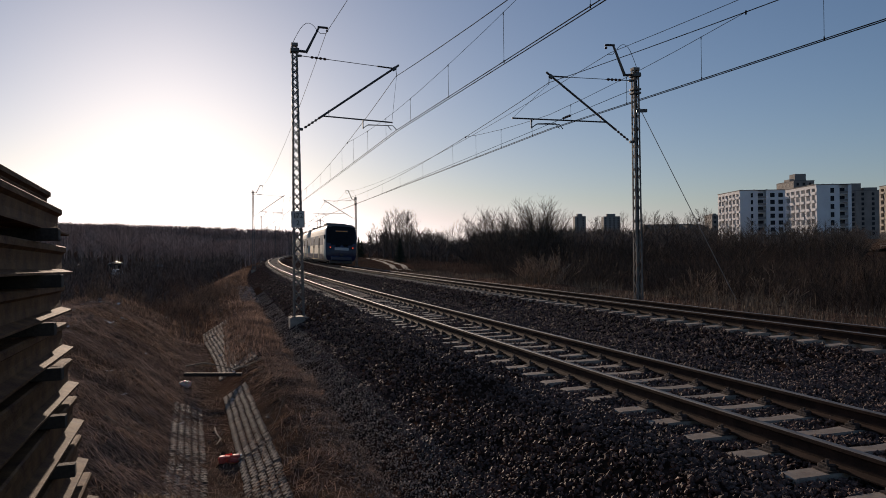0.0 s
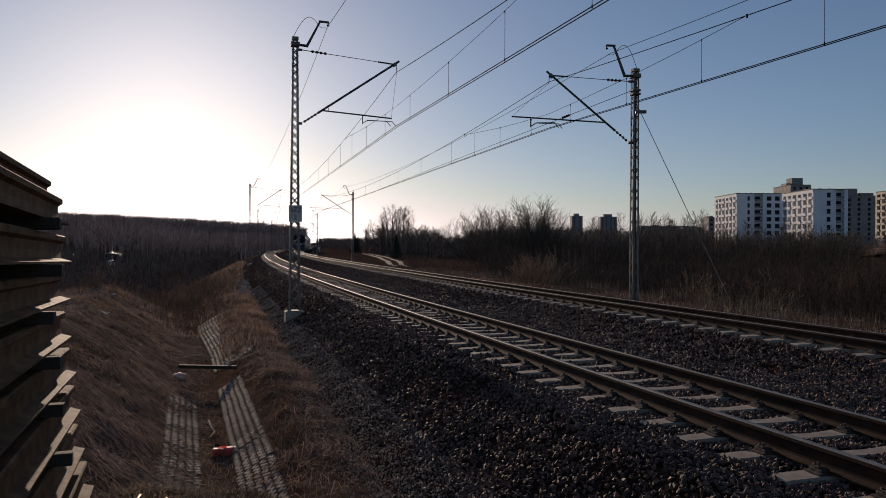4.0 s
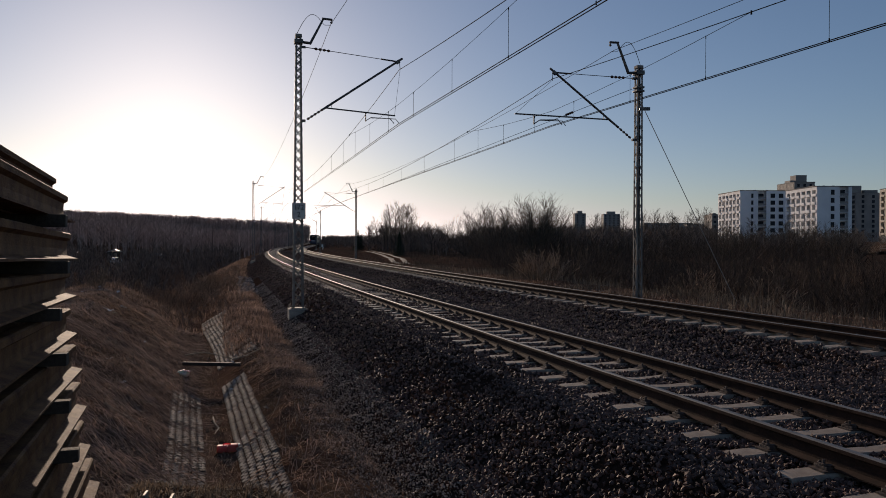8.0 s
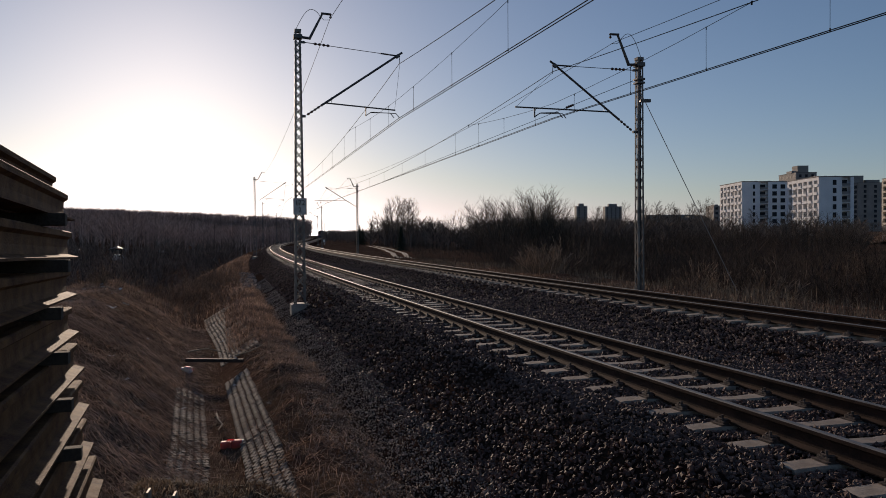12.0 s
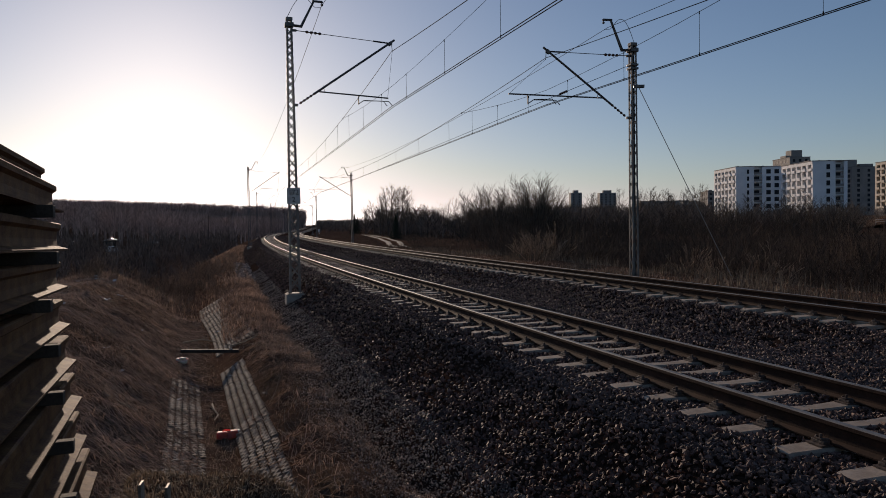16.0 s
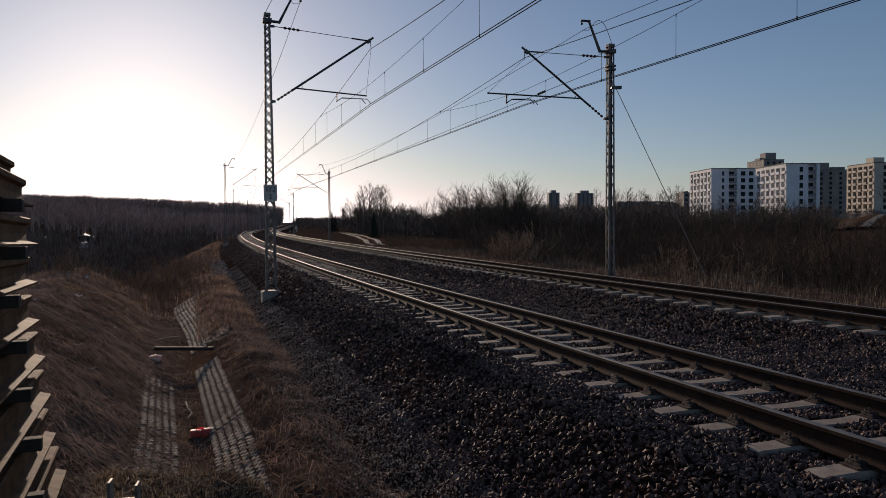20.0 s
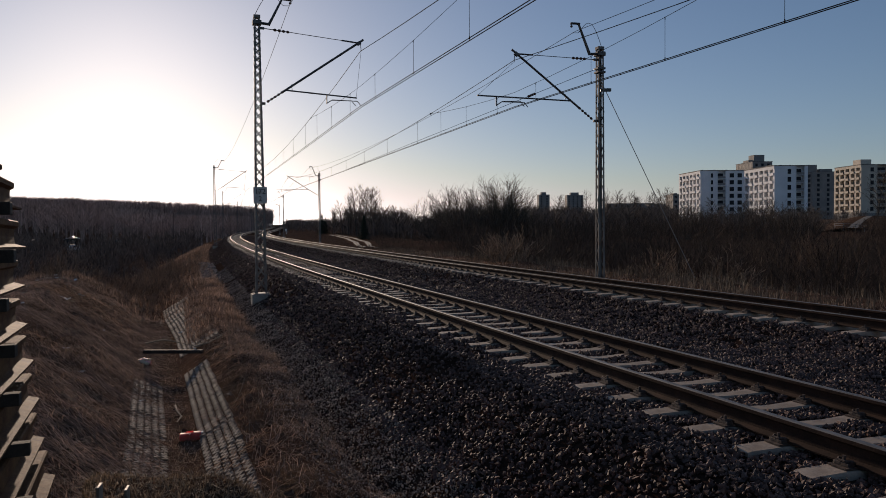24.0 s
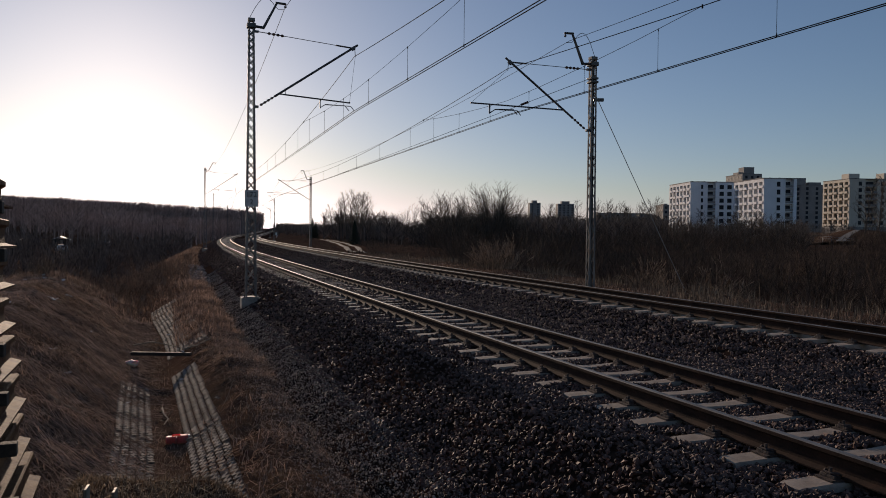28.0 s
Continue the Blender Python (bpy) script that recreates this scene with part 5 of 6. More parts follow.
    for _ in range(30000):
        y = rng.uniform(9, 58)
        n = 9.4 + abs(rng.gauss(0, 3.6))
        x = bank_x(y, n)
        if abs(x - 0.385 * y) < 0.05 and y < 26:
            continue
        if rng.random() > 0.3 + 1.3 * noise.noise(Vector((x * 0.3, y * 0.3, 2))):
            continue
        g.append((x, y, ground_z(x, y), rng.uniform(0.4, 1.0) * (0.28 + 0.1 * min(n - 9.4, 9))))
    low = []
    for _ in range(26000):
        y = rng.uniform(8, 60)
        x = bank_x(y, 8.5 + abs(rng.gauss(0, 1.8)))
        low.append((x, y, ground_z(x, y), rng.uniform(0.5, 1.2)))
    blades("verge_grass", low, 0.17, 0.005, "dead_grass", "low matted tawny grass beside the far track", 1.4, 25)
    field = []
    for _ in range(34000):
        y = rng.uniform(60, 230)
        n = rng.uniform(8.8, 40)
        if abs(n - rut_n(y)) < 1.7 and y > 72:
            continue
        x = bank_x(y, n)
        low = 0.5 if n < rut_n(y) and y > 72 else 1.0
        field.append((x, y, ground_z(x, y), rng.uniform(0.35, 0.75) * low))
    blades("field_grass", field, 0.8, 0.011, "field_grass", "low brown dead grass on the field", 0.6, 15)
    blades("reeds", g, 1.0, 0.009, "reed", "tall pale dry grass and reeds beside the far track", 0.35, 5)
    g = []
    for _ in range(24000):
        y = rng.uniform(26, 110)
        n = rng.uniform(-10.5, -2.5)
        x = bank_x(y, n)
        g.append((x, y, ground_z(x, y), rng.uniform(0.5, 1.2)))
    for _ in range(16000):
        y = rng.uniform(19, 38)
        x = bank_x(y, rng.uniform(-4.2, -2.3))
        g.append((x, y, ground_z(x, y), rng.uniform(0.3, 0.9)))
    blades("bank_grass", g, 0.3, 0.006, "dead_grass", "tawny dry grass on the far bank", 0.5, 6)


def clods():
    """Clods of earth and roots strewn over the banks of the ditch."""
    rng = np.random.default_rng(44)
    count = 11000
    base = np.array([(1, 0, 0), (-1, 0, 0), (0, 1, 0), (0, -1, 0), (0, 0, 1), (0, 0, -1.0)])
    tri = np.array([(0, 2, 4), (2, 1, 4), (1, 3, 4), (3, 0, 4), (2, 0, 5), (1, 2, 5), (3, 1, 5), (0, 3, 5)])
    y = 4.4 + 27 * rng.random(count) ** 1.3
    n = rng.uniform(-10.5, -2.6, count)
    at = []
    for i in range(count):
        d = n[i] - ditch_n(y[i])
        if 0.25 < d < (1.3 if y[i] > 18 else 0.9) or abs(d) < 0.3 and rng.random() < 0.5 or -0.75 < d < -0.1 and y[i] < 15 and rng.random() < 0.8:
            continue
        x = bank_x(y[i], n[i])
        if noise.noise(Vector((x * 0.9, y[i] * 0.9, 6))) < -0.1:
            continue
        at.append((x, y[i], ground_z(x, y[i])))
    at = np.array(at)
    k = len(at)
    size = (0.014 + 0.05 * rng.random((k, 1, 1)) ** 2.4) * (0.7 + 0.7 * rng.random((k, 1, 3))) * np.array([1.2, 1.0, 0.75])
    v = base[None] * (0.65 + 0.6 * rng.random((k, 6, 1))) * size
    a = rng.uniform(0, 6.28, k)
    c, s = np.cos(a)[:, None], np.sin(a)[:, None]
    v = np.stack([v[:, :, 0] * c - v[:, :, 1] * s, v[:, :, 0] * s + v[:, :, 1] * c, v[:, :, 2]], -1) + at[:, None, :]
    ob = fast("clods", v.reshape(-1, 3), (tri[None] + (np.arange(k) * 6)[:, None, None]).reshape(-1, 3), "clod")
    tagged(ob, "crumbly dark clods of earth on the banks", "earth", kind="stuff")


def lying_grass():
    """Long dead stems combed flat over the banks, following the ground downhill."""
    rng = np.random.default_rng(61)
    verts, tris = [], []
    for _ in range(17000):
        y = 4.9 + 22 * rng.random() ** 1.3
        n = rng.uniform(-10.5, -4.9) if rng.random() < 0.9 else rng.uniform(-3.9, -2.7)
        x = bank_x(y, n)
        a = -0.75 + 1.5 * noise.noise(Vector((x * 0.35, y * 0.35, 8))) + rng.normal(0, 0.3)
        if n > -4:
            a += 3.4
        step = rng.uniform(0.06, 0.17)
        w = rng.uniform(0.002, 0.0042)
        base = len(verts)
        for k in range(5):
            z = ground_z(x, y) + 0.012 + 0.035 * rng.random() + 0.02 * k * (rng.random() < 0.2)
            sx, sy = -math.sin(a) * w, math.cos(a) * w
            verts += [(x - sx, y - sy, z), (x + sx, y + sy, z + 0.003)]
            if k:
                b = base + 2 * k
                tris += [(b - 2, b - 1, b + 1), (b - 2, b + 1, b)]
            x, y, a = x + math.cos(a) * step, y + math.sin(a) * step, a + rng.normal(0, 0.22)
    tagged(fast("lying_grass", verts, tris, "dead_grass"), "long dead grass stems combed flat over the banks", "grass", kind="stuff")


def stalks():
    """Thin pale weed stalks with a few side shoots on the bank and the path."""
    rng = random.Random(77)
    segs = []
    for _ in range(190):
        y = rng.uniform(6, 20)
        n = rng.choice([rng.uniform(-3.9, -2.2), rng.uniform(-3.9, -2.2), rng.uniform(-8, -5.3)])
        x = bank_x(y, n)
        p = Vector((x, y, ground_z(x, y) - 0.02))
        d = Vector((rng.gauss(0, 0.5), rng.gauss(0, 0.5), 1)).normalized()
        h = rng.uniform(0.12, 0.5)
        for i in range(3):
            d = (d + Vector((rng.gauss(0, 0.2), rng.gauss(0, 0.2), rng.gauss(0, 0.1)))).normalized()
            q = p + d * h / 3
            segs.append((p, q, 0.004 - 0.0009 * i, 0.003 - 0.0009 * i))
            if i and rng.random() < 0.8:
                e = (d + Vector((rng.gauss(0, 0.6), rng.gauss(0, 0.6), 0.1))).normalized()
                segs.append((q, q + e * h * 0.25, 0.002, 0.001))
            p = q
    tagged(fast("weed_stalks", *prisms(segs), "pale_wood"), "thin pale dead weed stalks on the bank", "weeds", kind="stuff")


def spruce(x, y, h):
    """A small dark conifer with drooping boughs."""
    ob = thing("spruce", pose(x, y, ground_z(x, y) - 0.1), "small dark green spruce", "tree")
    part("trunk", tubed([(0, 0, 0), (0, 0, h)], [0.02 * h, 0.004 * h], 6), "bark", ob)
    rng = random.Random(int(x * 10))
    segs = []
    for i in range(150):
        f = 0.08 + 0.9 * i / 150
        a = i * 2.4
        ln = h * 0.3 * (1 - f) + 0.08
        p = np.array([0, 0, h * f])
        e = p + np.array([math.cos(a) * ln, math.sin(a) * ln, -0.25 * ln])
        segs.append((p, e, 0.012 * h, 0.003 * h))
        for k in range(4):
            q = p + (e - p) * (0.3 + 0.2 * k)
            b = a + rng.choice([-0.9, 0.9])
            segs.append((q, q + np.array([math.cos(b), math.sin(b), -0.2]) * ln * 0.35, 0.01 * h, 0.003 * h))
    fast("crown", *prisms(segs), "needles", ob)
    return ob


M["needles"] = mat("needles", (0.012, 0.02, 0.01), (0.035, 0.05, 0.025), 0.9, 3, bump=0.0)


# ---- ditch, litter, valley ----
def paver_mesh():
    """An openwork concrete slab: rows of zigzag ribs that touch at their bends."""
    bm = bmesh.new()
    rows, zig = 5, 6
    L, W = 0.58, 0.38
    for r in range(rows):
        x0 = -L / 2 + L * (r + 0.5) / rows
        for k in range(zig):
            y0, y1 = -W / 2 + W * k / zig, -W / 2 + W * (k + 1) / zig
            a = 0.042 * (1 if k % 2 else -1)
            p, q = Vector((x0 - a, y0, 0)), Vector((x0 + a, y1, 0))
            d = (q - p).normalized()
            o = Vector((-d.y, d.x, 0)) * 0.017
            lo, hi = Vector((0, 0, -0.07)), Vector((0, 0, 0.015))
            vs = [bm.verts.new(c + s + z) for z in (lo, hi) for c, s in ((p, -o), (q, -o), (q, o), (p, o))]
            for f in ((4, 5, 6, 7), (0, 1, 5, 4), (1, 2, 6, 5), (2, 3, 7, 6), (3, 0, 4, 7)):
                bm.faces.new([vs[i] for i in f])
    bmesh.ops.recalc_face_normals(bm, faces=bm.faces)
    return mesh_of("paver", bm, "paver")


M["paver"] = mat("paver", (0.24, 0.195, 0.15), (0.38, 0.315, 0.245), 0.9, 7, bump=0.3, vary=0.18, stain=(0.09, 0.075, 0.06), stain_scale=3, stain_at=0.56)


def ditch_lining():
    ob = thing("ditch_lining", Matrix(), "openwork concrete slabs lining the ditch banks", "paving", kind="structure")
    me = paver_mesh()
    rng = random.Random(9)

    def lay(y, side, up=0.0, sink=0.0):
        c = ditch_n(y)
        n = c + (0.57 + up if side > 0 else -0.39 - up)
        x = bank_x(y, n)
        z0 = -1.6 - 0.008 * max(0, y - 10)
        slope = math.atan(0.62 if side > 0 else 0.42)
        z = z0 + 0.03 + (0.29 + up) * math.tan(slope) - sink
        o = new("paver", me)
        o.parent = ob
        o.matrix_basis = Matrix.Translation((x, y, z)) @ Matrix.Rotation(heading(y) + 0.05 + (0 if side > 0 else math.pi), 4, "Z") @ Matrix.Rotation(-slope, 4, "Y") @ pose(0, 0, 0, rng.uniform(-1, 1), rng.uniform(-1, 1), rng.uniform(-1, 1))

    y = 5.6
    while y < 29.5:
        if not 16.2 < y < 18.6:
            lay(y, 1, 0.0, rng.uniform(-0.01, 0.03))
            if y > 18.6:
                lay(y, 1, 0.42, rng.uniform(0.0, 0.03))
        if y < 15.0:
            lay(y, -1, 0.0, rng.uniform(0.02, 0.045))
        y += 0.385
    return ob


def canister():
    """A red plastic canister lying in the ditch."""
    x, y = -3.3, 11.2
    z = ground_z(x, y)
    ob = thing("canister", pose(x, y, z + 0.06, 0, 0, 14), "red plastic canister lying in the ditch", "canister")
    bm = bmesh.new()
    box(bm, -0.075, 0, 0, 0.15, 0.12, 0.105, 0.025)
    box(bm, 0.08, 0, 0.004, 0.16, 0.12, 0.115, 0.025)
    part("body", bm, "red_plastic", ob, smooth=True)
    part("waist", boxed(0.0, 0, 0.0, 0.05, 0.1, 0.085, 0.01), "red_plastic", ob)
    part("cap", tubed([(0.15, 0.03, 0.03), (0.185, 0.03, 0.03)], 0.028, 10), "white_paint", ob)
    part("handle", tubed([(-0.06, 0, 0.04), (-0.05, 0, 0.07), (0.04, 0, 0.072), (0.05, 0, 0.05)], 0.012, 8), "red_plastic", ob)
    return ob


def ditch_beam():
    """A dark timber lying over the ditch, with branches, a board added below for a soil step and a crumpled bag."""
    y = 16.9
    ob = tagged(part("beam", boxed(0, 0, 0, 1.28, 0.13, 0.075, 0.012), "timber"), "dark weathered timber beam across the ditch", "beam")
    ob.matrix_basis = Matrix.Translation((-5.32, y, -1.21)) @ pose(0, 0, 0, 0, 1.5, 4)
    # board added where the ditch floor has a step of soil
    d = tagged(part("plank", boxed(0, 0, 0, 0.6, 0.05, 0.08, 0.01), "timber"), "dark board added in place of a soil step in the ditch", "plank")
    d.matrix_basis = Matrix.Translation((-4.75, 15.1, -1.675)) @ pose(0, 0, 0, 40, 0, 5)
    bm = bmesh.new()
    bmesh.ops.create_icosphere(bm, subdivisions=3, radius=0.16)
    for v in bm.verts:
        v.co *= 0.75 + 0.6 * noise.noise(v.co * 9)
        v.co.z *= 0.6
    tagged(part("plastic_bag", bm, "film", smooth=True), "crumpled white plastic bag on the bank", "bag").location = (-6.0, 17.1, ground_z(-6.0, 17.1) + 0.09)
    rng = random.Random(3)
    for pts in (([(-6.0, 17.1, -1.05), (-5.6, 17.15, -0.98), (-5.3, 17.2, -1.05), (-4.9, 17.2, -1.14)]), ([(-4.9, 17.0, -1.12), (-4.6, 17.1, -1.05), (-4.3, 17.2, -0.9)]),
                ([(-4.2, 13.4, 0), (-4.05, 13.0, 0), (-3.85, 12.6, 0), (-3.8, 12.2, 0)]), ([(-5.0, 10.9, 0), (-4.8, 11.0, 0), (-4.6, 11.1, 0)])):
        q = [Vector(p) for p in pts]
        for p in q:
            p.z = max(p.z if p.z < 0 else -9, ground_z(p.x, p.y) + 0.03)
        bm = tubed(q, [0.018 - 0.003 * i for i in range(len(q))], 6)
        for k in range(3):
            a = q[1].lerp(q[2], rng.random())
            tube(bm, [a, a + Vector((rng.uniform(-0.12, 0.12), rng.uniform(-0.1, 0.1), rng.uniform(0.03, 0.12)))], [0.007, 0.003], 5)
        tagged(part("branch", bm, "pale_wood"), "broken dead branch lying in the ditch", "branch")


M["timber"] = mat("timber", (0.022, 0.016, 0.012), (0.065, 0.048, 0.035), 0.85, 5, bump=0.4)
M["pale_wood"] = mat("pale_wood", (0.2, 0.15, 0.1), (0.38, 0.3, 0.21), 0.85, 9, bump=0.3)


def litter():
    """Scraps of paper, foil and wood on the heap and the banks."""
    rng = random.Random(14)
    for i in range(78):
        y = rng.uniform(11, 26) if i < 40 else rng.uniform(19, 28)
        n = rng.uniform(-11, -5.2) if i % 4 else rng.uniform(-5.2, -3)
        if i >= 40:
            n = rng.uniform(-13, -7)
        x = bank_x(y, n)
        z = ground_z(x, y)
        s = rng.uniform(0.02, 0.07) if i < 40 else rng.uniform(0.04, 0.1)
        bm = bmesh.new()
        bmesh.ops.create_grid(bm, x_segments=3, y_segments=3, size=s)
        for v in bm.verts:
            v.co.z += rng.uniform(0, 0.5) * s
            v.co.x *= 0.6
        bmesh.ops.solidify(bm, geom=bm.faces, thickness=0.004)
        ob = tagged(part("litter", bm, "white_paint" if i % 3 else "pale_wood"), "scrap of pale litter on the dead grass", "litter", "litter on the bank")
        ob.matrix_basis = Matrix.Translation((x, y, z + (0.02 if i < 40 else 0.05))) @ pose(0, 0, 0, rng.uniform(-20, 20), rng.uniform(-20, 20), rng.uniform(0, 360))
    # pale boards behind the crest of the heap
    for i in range(6):
        x, y = -13.2 + i * 0.42 + rng.uniform(-0.2, 0.2), 26.0 + rng.uniform(-1.2, 1.5)
        ob = tagged(part("board", boxed(0, 0, 0, rng.uniform(0.15, 0.4), 0.08, 0.03, 0.004), "pale_wood"), "pale loose board behind the heap", "board", "boards behind the heap")
        ob.matrix_basis = Matrix.Translation((x, y, ground_z(x, y) + 0.05)) @ pose(0, 0, 0, rng.uniform(-8, 8), rng.uniform(-12, 12), rng.uniform(-25, 25))


def shed(x, y, w, d, h, yaw, roof_mat, label):
    z = ground_z(x, y)
    ob = thing("garden_shed", pose(x, y, z, 0, 0, yaw), label, "shed", "sheds in the valley gardens")
    part("wall", boxed(0, 0, h / 2 - 0.2, w, d, h + 0.4), "timber", ob)
    for s in (-1, 1):
        r = part("roof", boxed(0, 0, 0, w * 0.6, d + 0.5, 0.08), roof_mat, ob)
        r.matrix_basis = Matrix.Translation((s * w * 0.27, 0, h + 0.26)) @ Matrix.Rotation(s * 0.32, 4, "Y")
    part("door", boxed(0.2, -d / 2 - 0.02, 0.95, 0.8, 0.06, 1.9, 0.01), "pale_wood", ob)
    part("window", boxed(-w * 0.3, -d / 2 - 0.02, 1.4, 0.6, 0.06, 0.5, 0.01), "window", ob)
    return ob


def van(x, y, yaw):
    z = ground_z(x, y)
    ob = thing("van", pose(x, y, z, 0, 0, yaw), "small white van parked in the valley", "van")
    sec = []
    for u, lo, hi, w in ((-2.2, 0.4, 1.0, 1.5), (-2.1, 0.32, 1.75, 1.66), (-1.9, 0.3, 1.95, 1.7), (0.5, 0.3, 1.97, 1.7), (1.15, 0.3, 1.15, 1.7), (2.0, 0.32, 0.98, 1.64), (2.15, 0.4, 0.7, 1.5)):
        sec.append([Vector((u, -w / 2, lo)), Vector((u, w / 2, lo)), Vector((u, w / 2, lo + (hi - lo) * 0.55)), Vector((u, w / 2 * 0.86, hi)), Vector((u, -w / 2 * 0.86, hi)), Vector((u, -w / 2, lo + (hi - lo) * 0.55))])
    v, f = sweep(sec)
    part("body", bmesh_from(v, f), "white_paint", ob)
    part("windscreen", boxed(0.86, 0, 1.55, 0.06, 1.35, 0.75, 0.01, Matrix.Rotation(radians(-38), 4, "Y")), "glass_dark", ob)
    for s in (-1, 1):
        part("window", boxed(-0.2, s * 0.8, 1.5, 1.4, 0.05, 0.5, 0.01, Matrix.Rotation(s * 0.12, 4, "X")), "glass_dark", ob)
        for u in (-1.4, 1.4):
            wh = part("wheel", tubed([(u, s * 0.68, 0.32), (u, s * 0.87, 0.32)], 0.32, 16), "black", ob)
            part("rim", tubed([(u, s * 0.86, 0.32), (u, s * 0.885, 0.32)], 0.19, 12), "steel", wh)
    return ob


def bmesh_from(v, f):
    bm = bmesh.new()
    vs = [bm.verts.new(p) for p in v]
    for face in f:
        bm.faces.new([vs[i] for i in face])
    bmesh.ops.recalc_face_normals(bm, faces=bm.faces)
    return bm


def valley():
    van(-101, 230, 25)
    shed(-116, 262, 5, 4, 2.4, 20, "white_paint", "low garden shed with a pale sunlit roof")
    shed(-92, 238, 4.5, 3.5, 2.2, -10, "roof", "dark garden shed among bare shrubs")
    shed(-121, 250, 5, 4, 2.4, 35, "steel", "garden shed with a tin roof")
    shed(-75, 232, 5, 4, 2.4, 15, "steel", "garden shed with a grey metal roof")
    shed(-108, 215, 4, 3.2, 2.0, -20, "steel", "garden shed with a sheet metal roof")


def dirt_road():
    """Two pale wheel ruts beside the line."""
    for off in (-0.75, 0.75):
        verts, faces = [], []
        pts = []
        for i in range(46):
            y = 73 + 2.6 * i
            n = rut_n(y) + off
            pts.append((bank_x(y, float(n)), y))
        for x, y in pts:
            for s in (-0.36, -0.14, 0.14, 0.36):
                verts.append((x + s, y, ground_z(x + s, y) + (0.03 if abs(s) < 0.2 else 0.008)))
        faces = [(i * 4 + j, i * 4 + j + 1, i * 4 + j + 5, i * 4 + j + 4) for i in range(45) for j in range(3)]
        tagged(raw("dirt_track", verts, faces, "sand"), "pale sandy wheel rut of a dirt track", "dirt track", kind="structure")


M["gravel"] = mat("gravel", (0.2, 0.145, 0.112), (0.45, 0.34, 0.262), 0.7, 14, bump=0.2, island=True)
M["zinc"] = mat("zinc", (0.2, 0.19, 0.18), (0.32, 0.3, 0.28), 0.5, 5, metal=0.2, bump=0.0)
M["sand"] = mat("sand", (0.07, 0.056, 0.045), (0.14, 0.115, 0.09), 0.9, 2, bump=0.3)


def marker():
    """A small white lineside marker by the far track."""
    p = on_line(217, 10.9)
    ob = thing("marker_post", pose(p.x, p.y, -0.8), "small white lineside marker post", "marker post")
    part("post", tubed([(0, 0, -0.1), (0, 0, 0.9)], 0.05, 8), "white_paint", ob)
    part("board", boxed(0, -0.05, 1.2, 0.5, 0.03, 0.75, 0.01), "white_paint", ob)
    part("stay", tubed([(0.05, 0, 0.1), (0.35, 0, 0.75)], 0.06, 6), "white_paint", ob)


def channel_post():
    """A short steel channel standing in the heap."""
    x, y = -1.28, 3.28
    z = ground_z(x, y) + 0.03
    ob = thing("steel_channel", pose(x, y, z, 0, 0, 10), "short weathered steel channel standing in the heap", "steel channel")
    part("flange", boxed(-0.055, 0, 0.0, 0.012, 0.07, 0.34, 0.002), "old_steel", ob)
    part("flange", boxed(0.055, 0, -0.02, 0.012, 0.07, 0.34, 0.002), "old_steel", ob)
    part("web", boxed(0, 0.025, -0.09, 0.1, 0.012, 0.34), "old_steel", ob)


M["old_steel"] = mat("old_steel", (0.16, 0.13, 0.1), (0.34, 0.29, 0.23), 0.6, 12, metal=0.3, bump=0.3)


def lane_at(f):
    """A point of the lane's middle: it climbs from the field to the houses."""
    return Vector(((0.598 + 0.026 * f) * (150 + 95 * f), 150 + 95 * f, 0.1 + 3.2 * f))


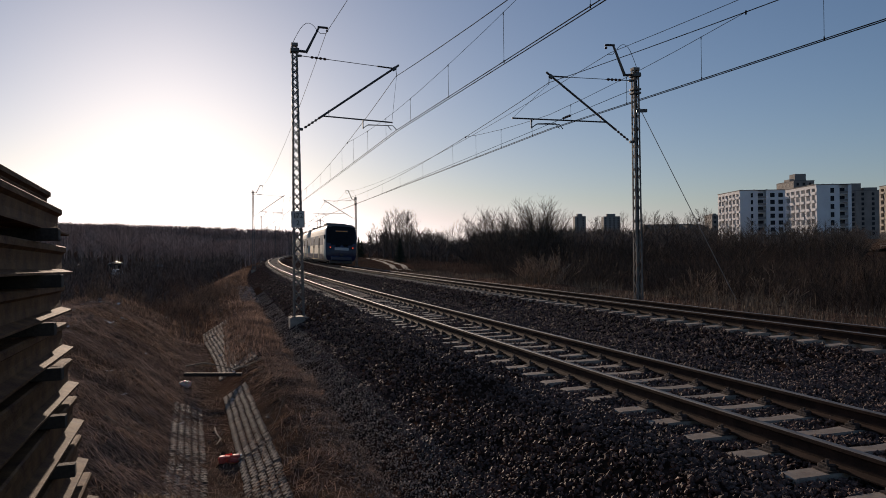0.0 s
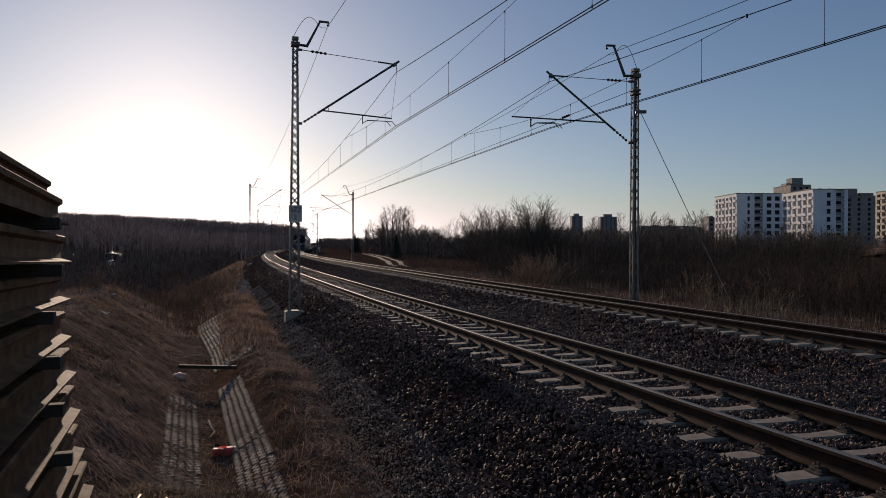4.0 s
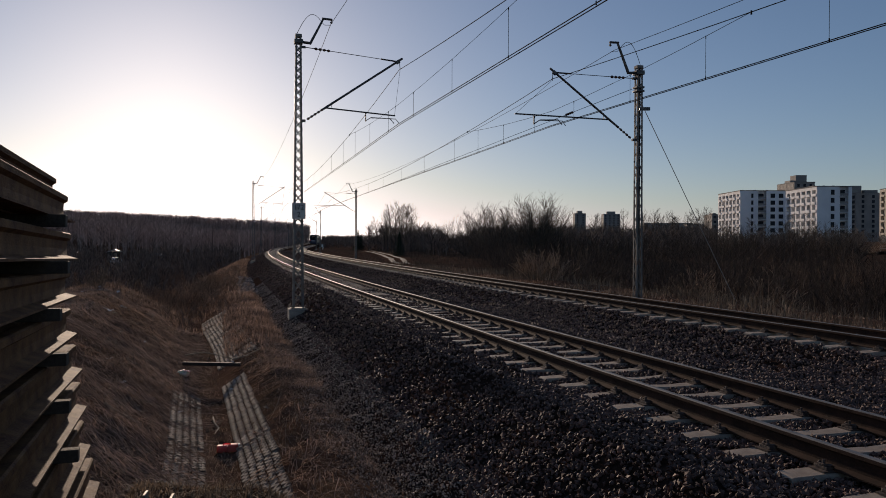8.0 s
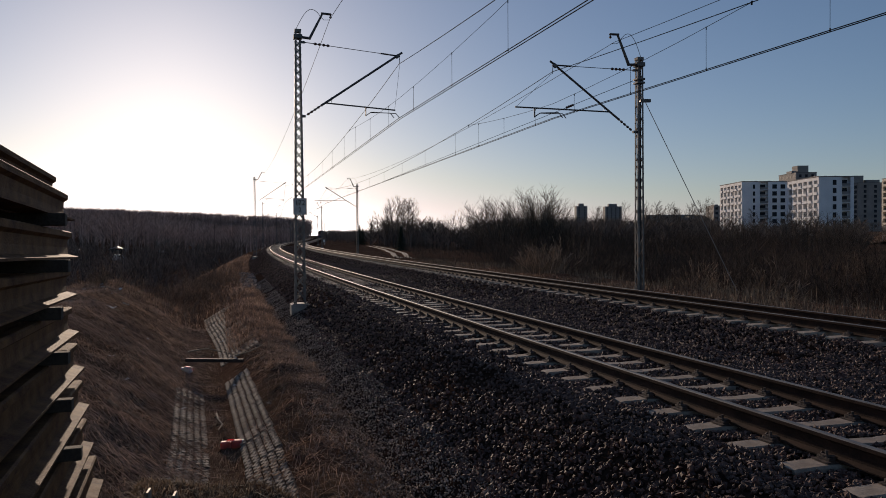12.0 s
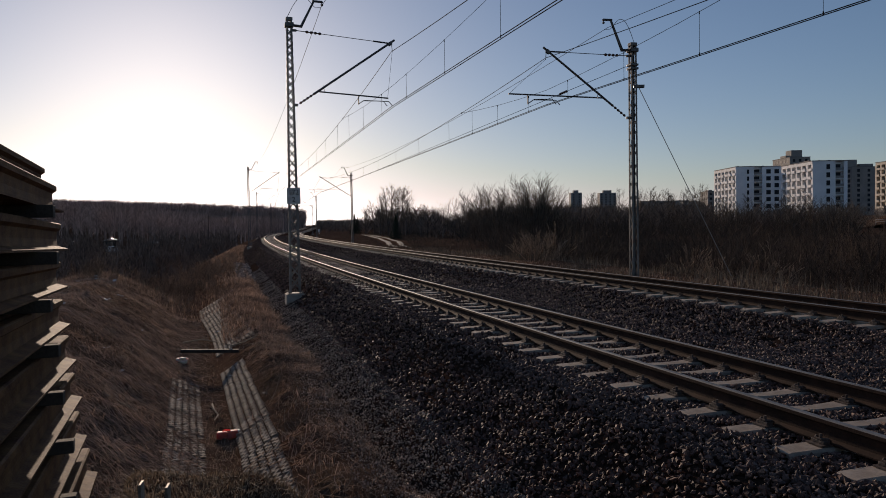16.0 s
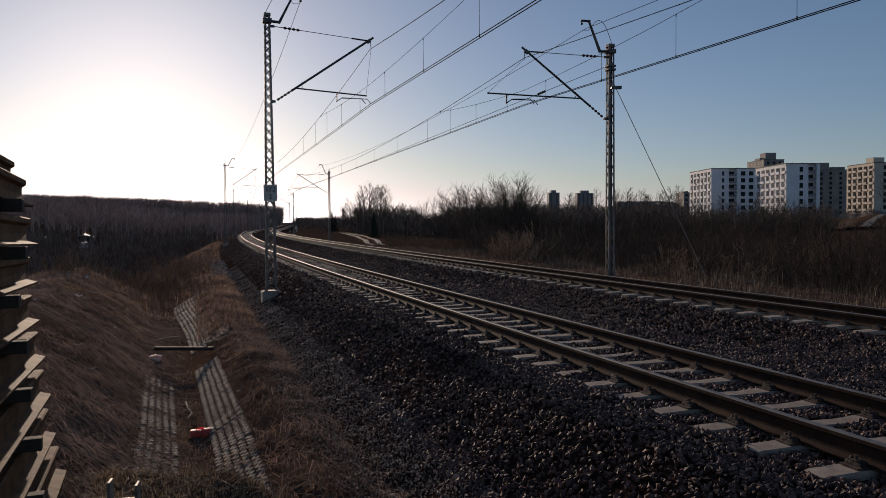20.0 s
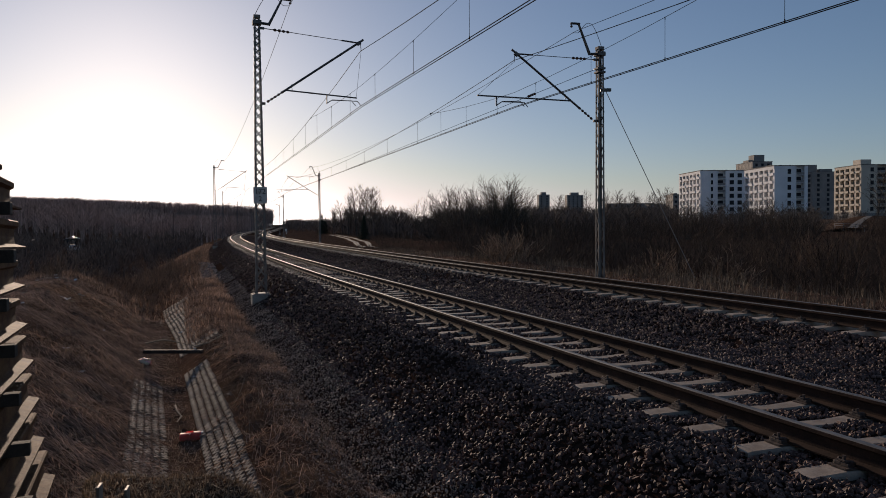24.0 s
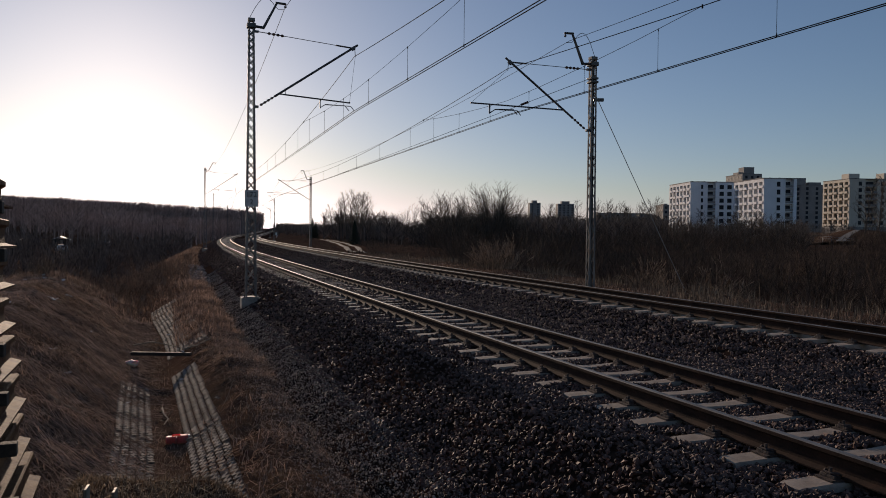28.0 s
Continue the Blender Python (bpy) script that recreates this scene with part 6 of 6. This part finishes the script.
def side_road():
    """A lane with a white railing on a low bank climbing to the houses."""
    verts, mid = [], []
    for i in range(24):
        c = lane_at(i / 23)
        for s in (-16, -6, -2.6, 2.6, 10, 22):
            x = c.x + s
            verts.append((x, c.y, ground_z(x, c.y) - 0.3 if abs(s) > 12 else c.z - (0.02 if abs(s) < 3 else 0.7 * abs(s) / 8)))
        for s in (-1.05, -0.2, 0.2, 1.05):
            mid.append((c.x + s, c.y, c.z + (0.03 if abs(s) > 0.5 else 0.05)))
    tagged(raw("lane_bank", verts, [(i * 6 + j, i * 6 + j + 1, i * 6 + j + 7, i * 6 + j + 6) for i in range(23) for j in range(5)], "soil", smooth=True), "low brown bank under the lane", "bank", kind="structure")
    tagged(raw("lane", mid, [(i * 4 + j, i * 4 + j + 1, i * 4 + j + 5, i * 4 + j + 4) for i in range(23) for j in range(3)], "sand"), "pale lane climbing to the houses", "lane", kind="structure")
    ob = thing("railing", Matrix(), "galvanised steel lane railing with posts", "railing")
    a = lane_at(0.0)
    pts = [a + Vector((-2.0, 3.0, 0)), a + Vector((-1.6, 0.5, 0)), a + Vector((0, -1.0, -0.2)), a + Vector((1.4, -1.8, -0.4)), a + Vector((2.8, -2.2, -0.6))]
    for p in pts:
        part("post", tubed([p + Vector((0, 0, -0.6)), p + Vector((0, 0, 0.95))], 0.04, 6), "zinc", ob)
    for h in (0.5, 0.95):
        part("bar", tubed([p + Vector((0, 0, h)) for p in pts], 0.045, 6), "zinc", ob)
    rng = random.Random(31)
    g = []
    for _ in range(5000):
        c = lane_at(rng.random() ** 2)
        x = c.x + rng.choice([-1, 1]) * rng.uniform(2.2, 14)
        g.append((x, c.y, c.z - 0.7 * abs(x - c.x) / 8 - 0.05, rng.uniform(0.4, 1.0)))
    blades("lane_grass", g, 0.6, 0.02, "dry_grass", "tawny dry grass on the bank of the lane", 0.5, 19)


def loose_stones():
    """Crushed stone lying on the bed, finer and denser near the camera."""
    stones("ballast_stones", 50000, 0.5, 9, -2.15, 4.7, 0.03, 1, "angular grey crushed stones of the near track bed", 1.0, True)
    stones("ballast_stones", 30000, 9, 20, -2.15, 4.9, 0.032, 2, "angular grey crushed stones of the track bed", 1.0, True)
    stones("ballast_stones", 20000, 20, 52, -1.95, 5.0, 0.045, 3, "angular grey crushed stones farther along the bed", 1.3, True)
    stones("chute_stones", 900, 40, 56, -3.3, -2.4, 0.1, 7, "rough pale stones lining a chute down the bank", 1.0, True, "gravel")
    stones("ballast_stones", 26000, 52, 160, -2.6, 8.5, 0.042, 6, "crushed stones of the bed round the bend", 1.4, True)
    stones("spilt_stones", 42000, 1, 45, -3.2, -1.95, 0.015, 4, "scattered small stones on the path", 1.9, True, "gravel", 0.65)
    stones("ballast_stones", 5000, 4, 30, 6.9, 8.7, 0.035, 5, "angular crushed stones beyond the far track", 1.0, True)


# ---- build ----
ground()
ballast()
overhead_line()
cars = train()
rail_stack()
buildings()
plants()
dirt_road()
side_road()
valley()
canister()
ditch_beam()
litter()
stalks()
lying_grass()
marker()
channel_post()
loose_stones()
ditch_lining()
tracks()


def motions():
    """The train runs away round the bend."""
    times = [i * 0.5 for i in range(0, 13)] + [7 + i for i in range(0, 22)]
    n = SPACING + GAUGE / 2
    for ob, at, length in cars:
        rows = []
        for t in times:
            s = TRAIN_S0 + TRAIN_V * t + at
            a, b = on_line(s + 2.6, n, plane_z(1, n)), on_line(s + length - 2.6, n, plane_z(1, n))
            d = (b - a).normalized()
            p = a - d * 2.6
            yaw = math.atan2(-d.x, d.y)
            rows.append((t, Matrix.Translation(p) @ Matrix.Rotation(yaw, 4, "Z") @ Matrix.Rotation(math.asin(d.z), 4, "X") @ Matrix.Rotation(math.atan(CANT / GAUGE), 4, "Y")))
        walk(ob, rows)


motions()
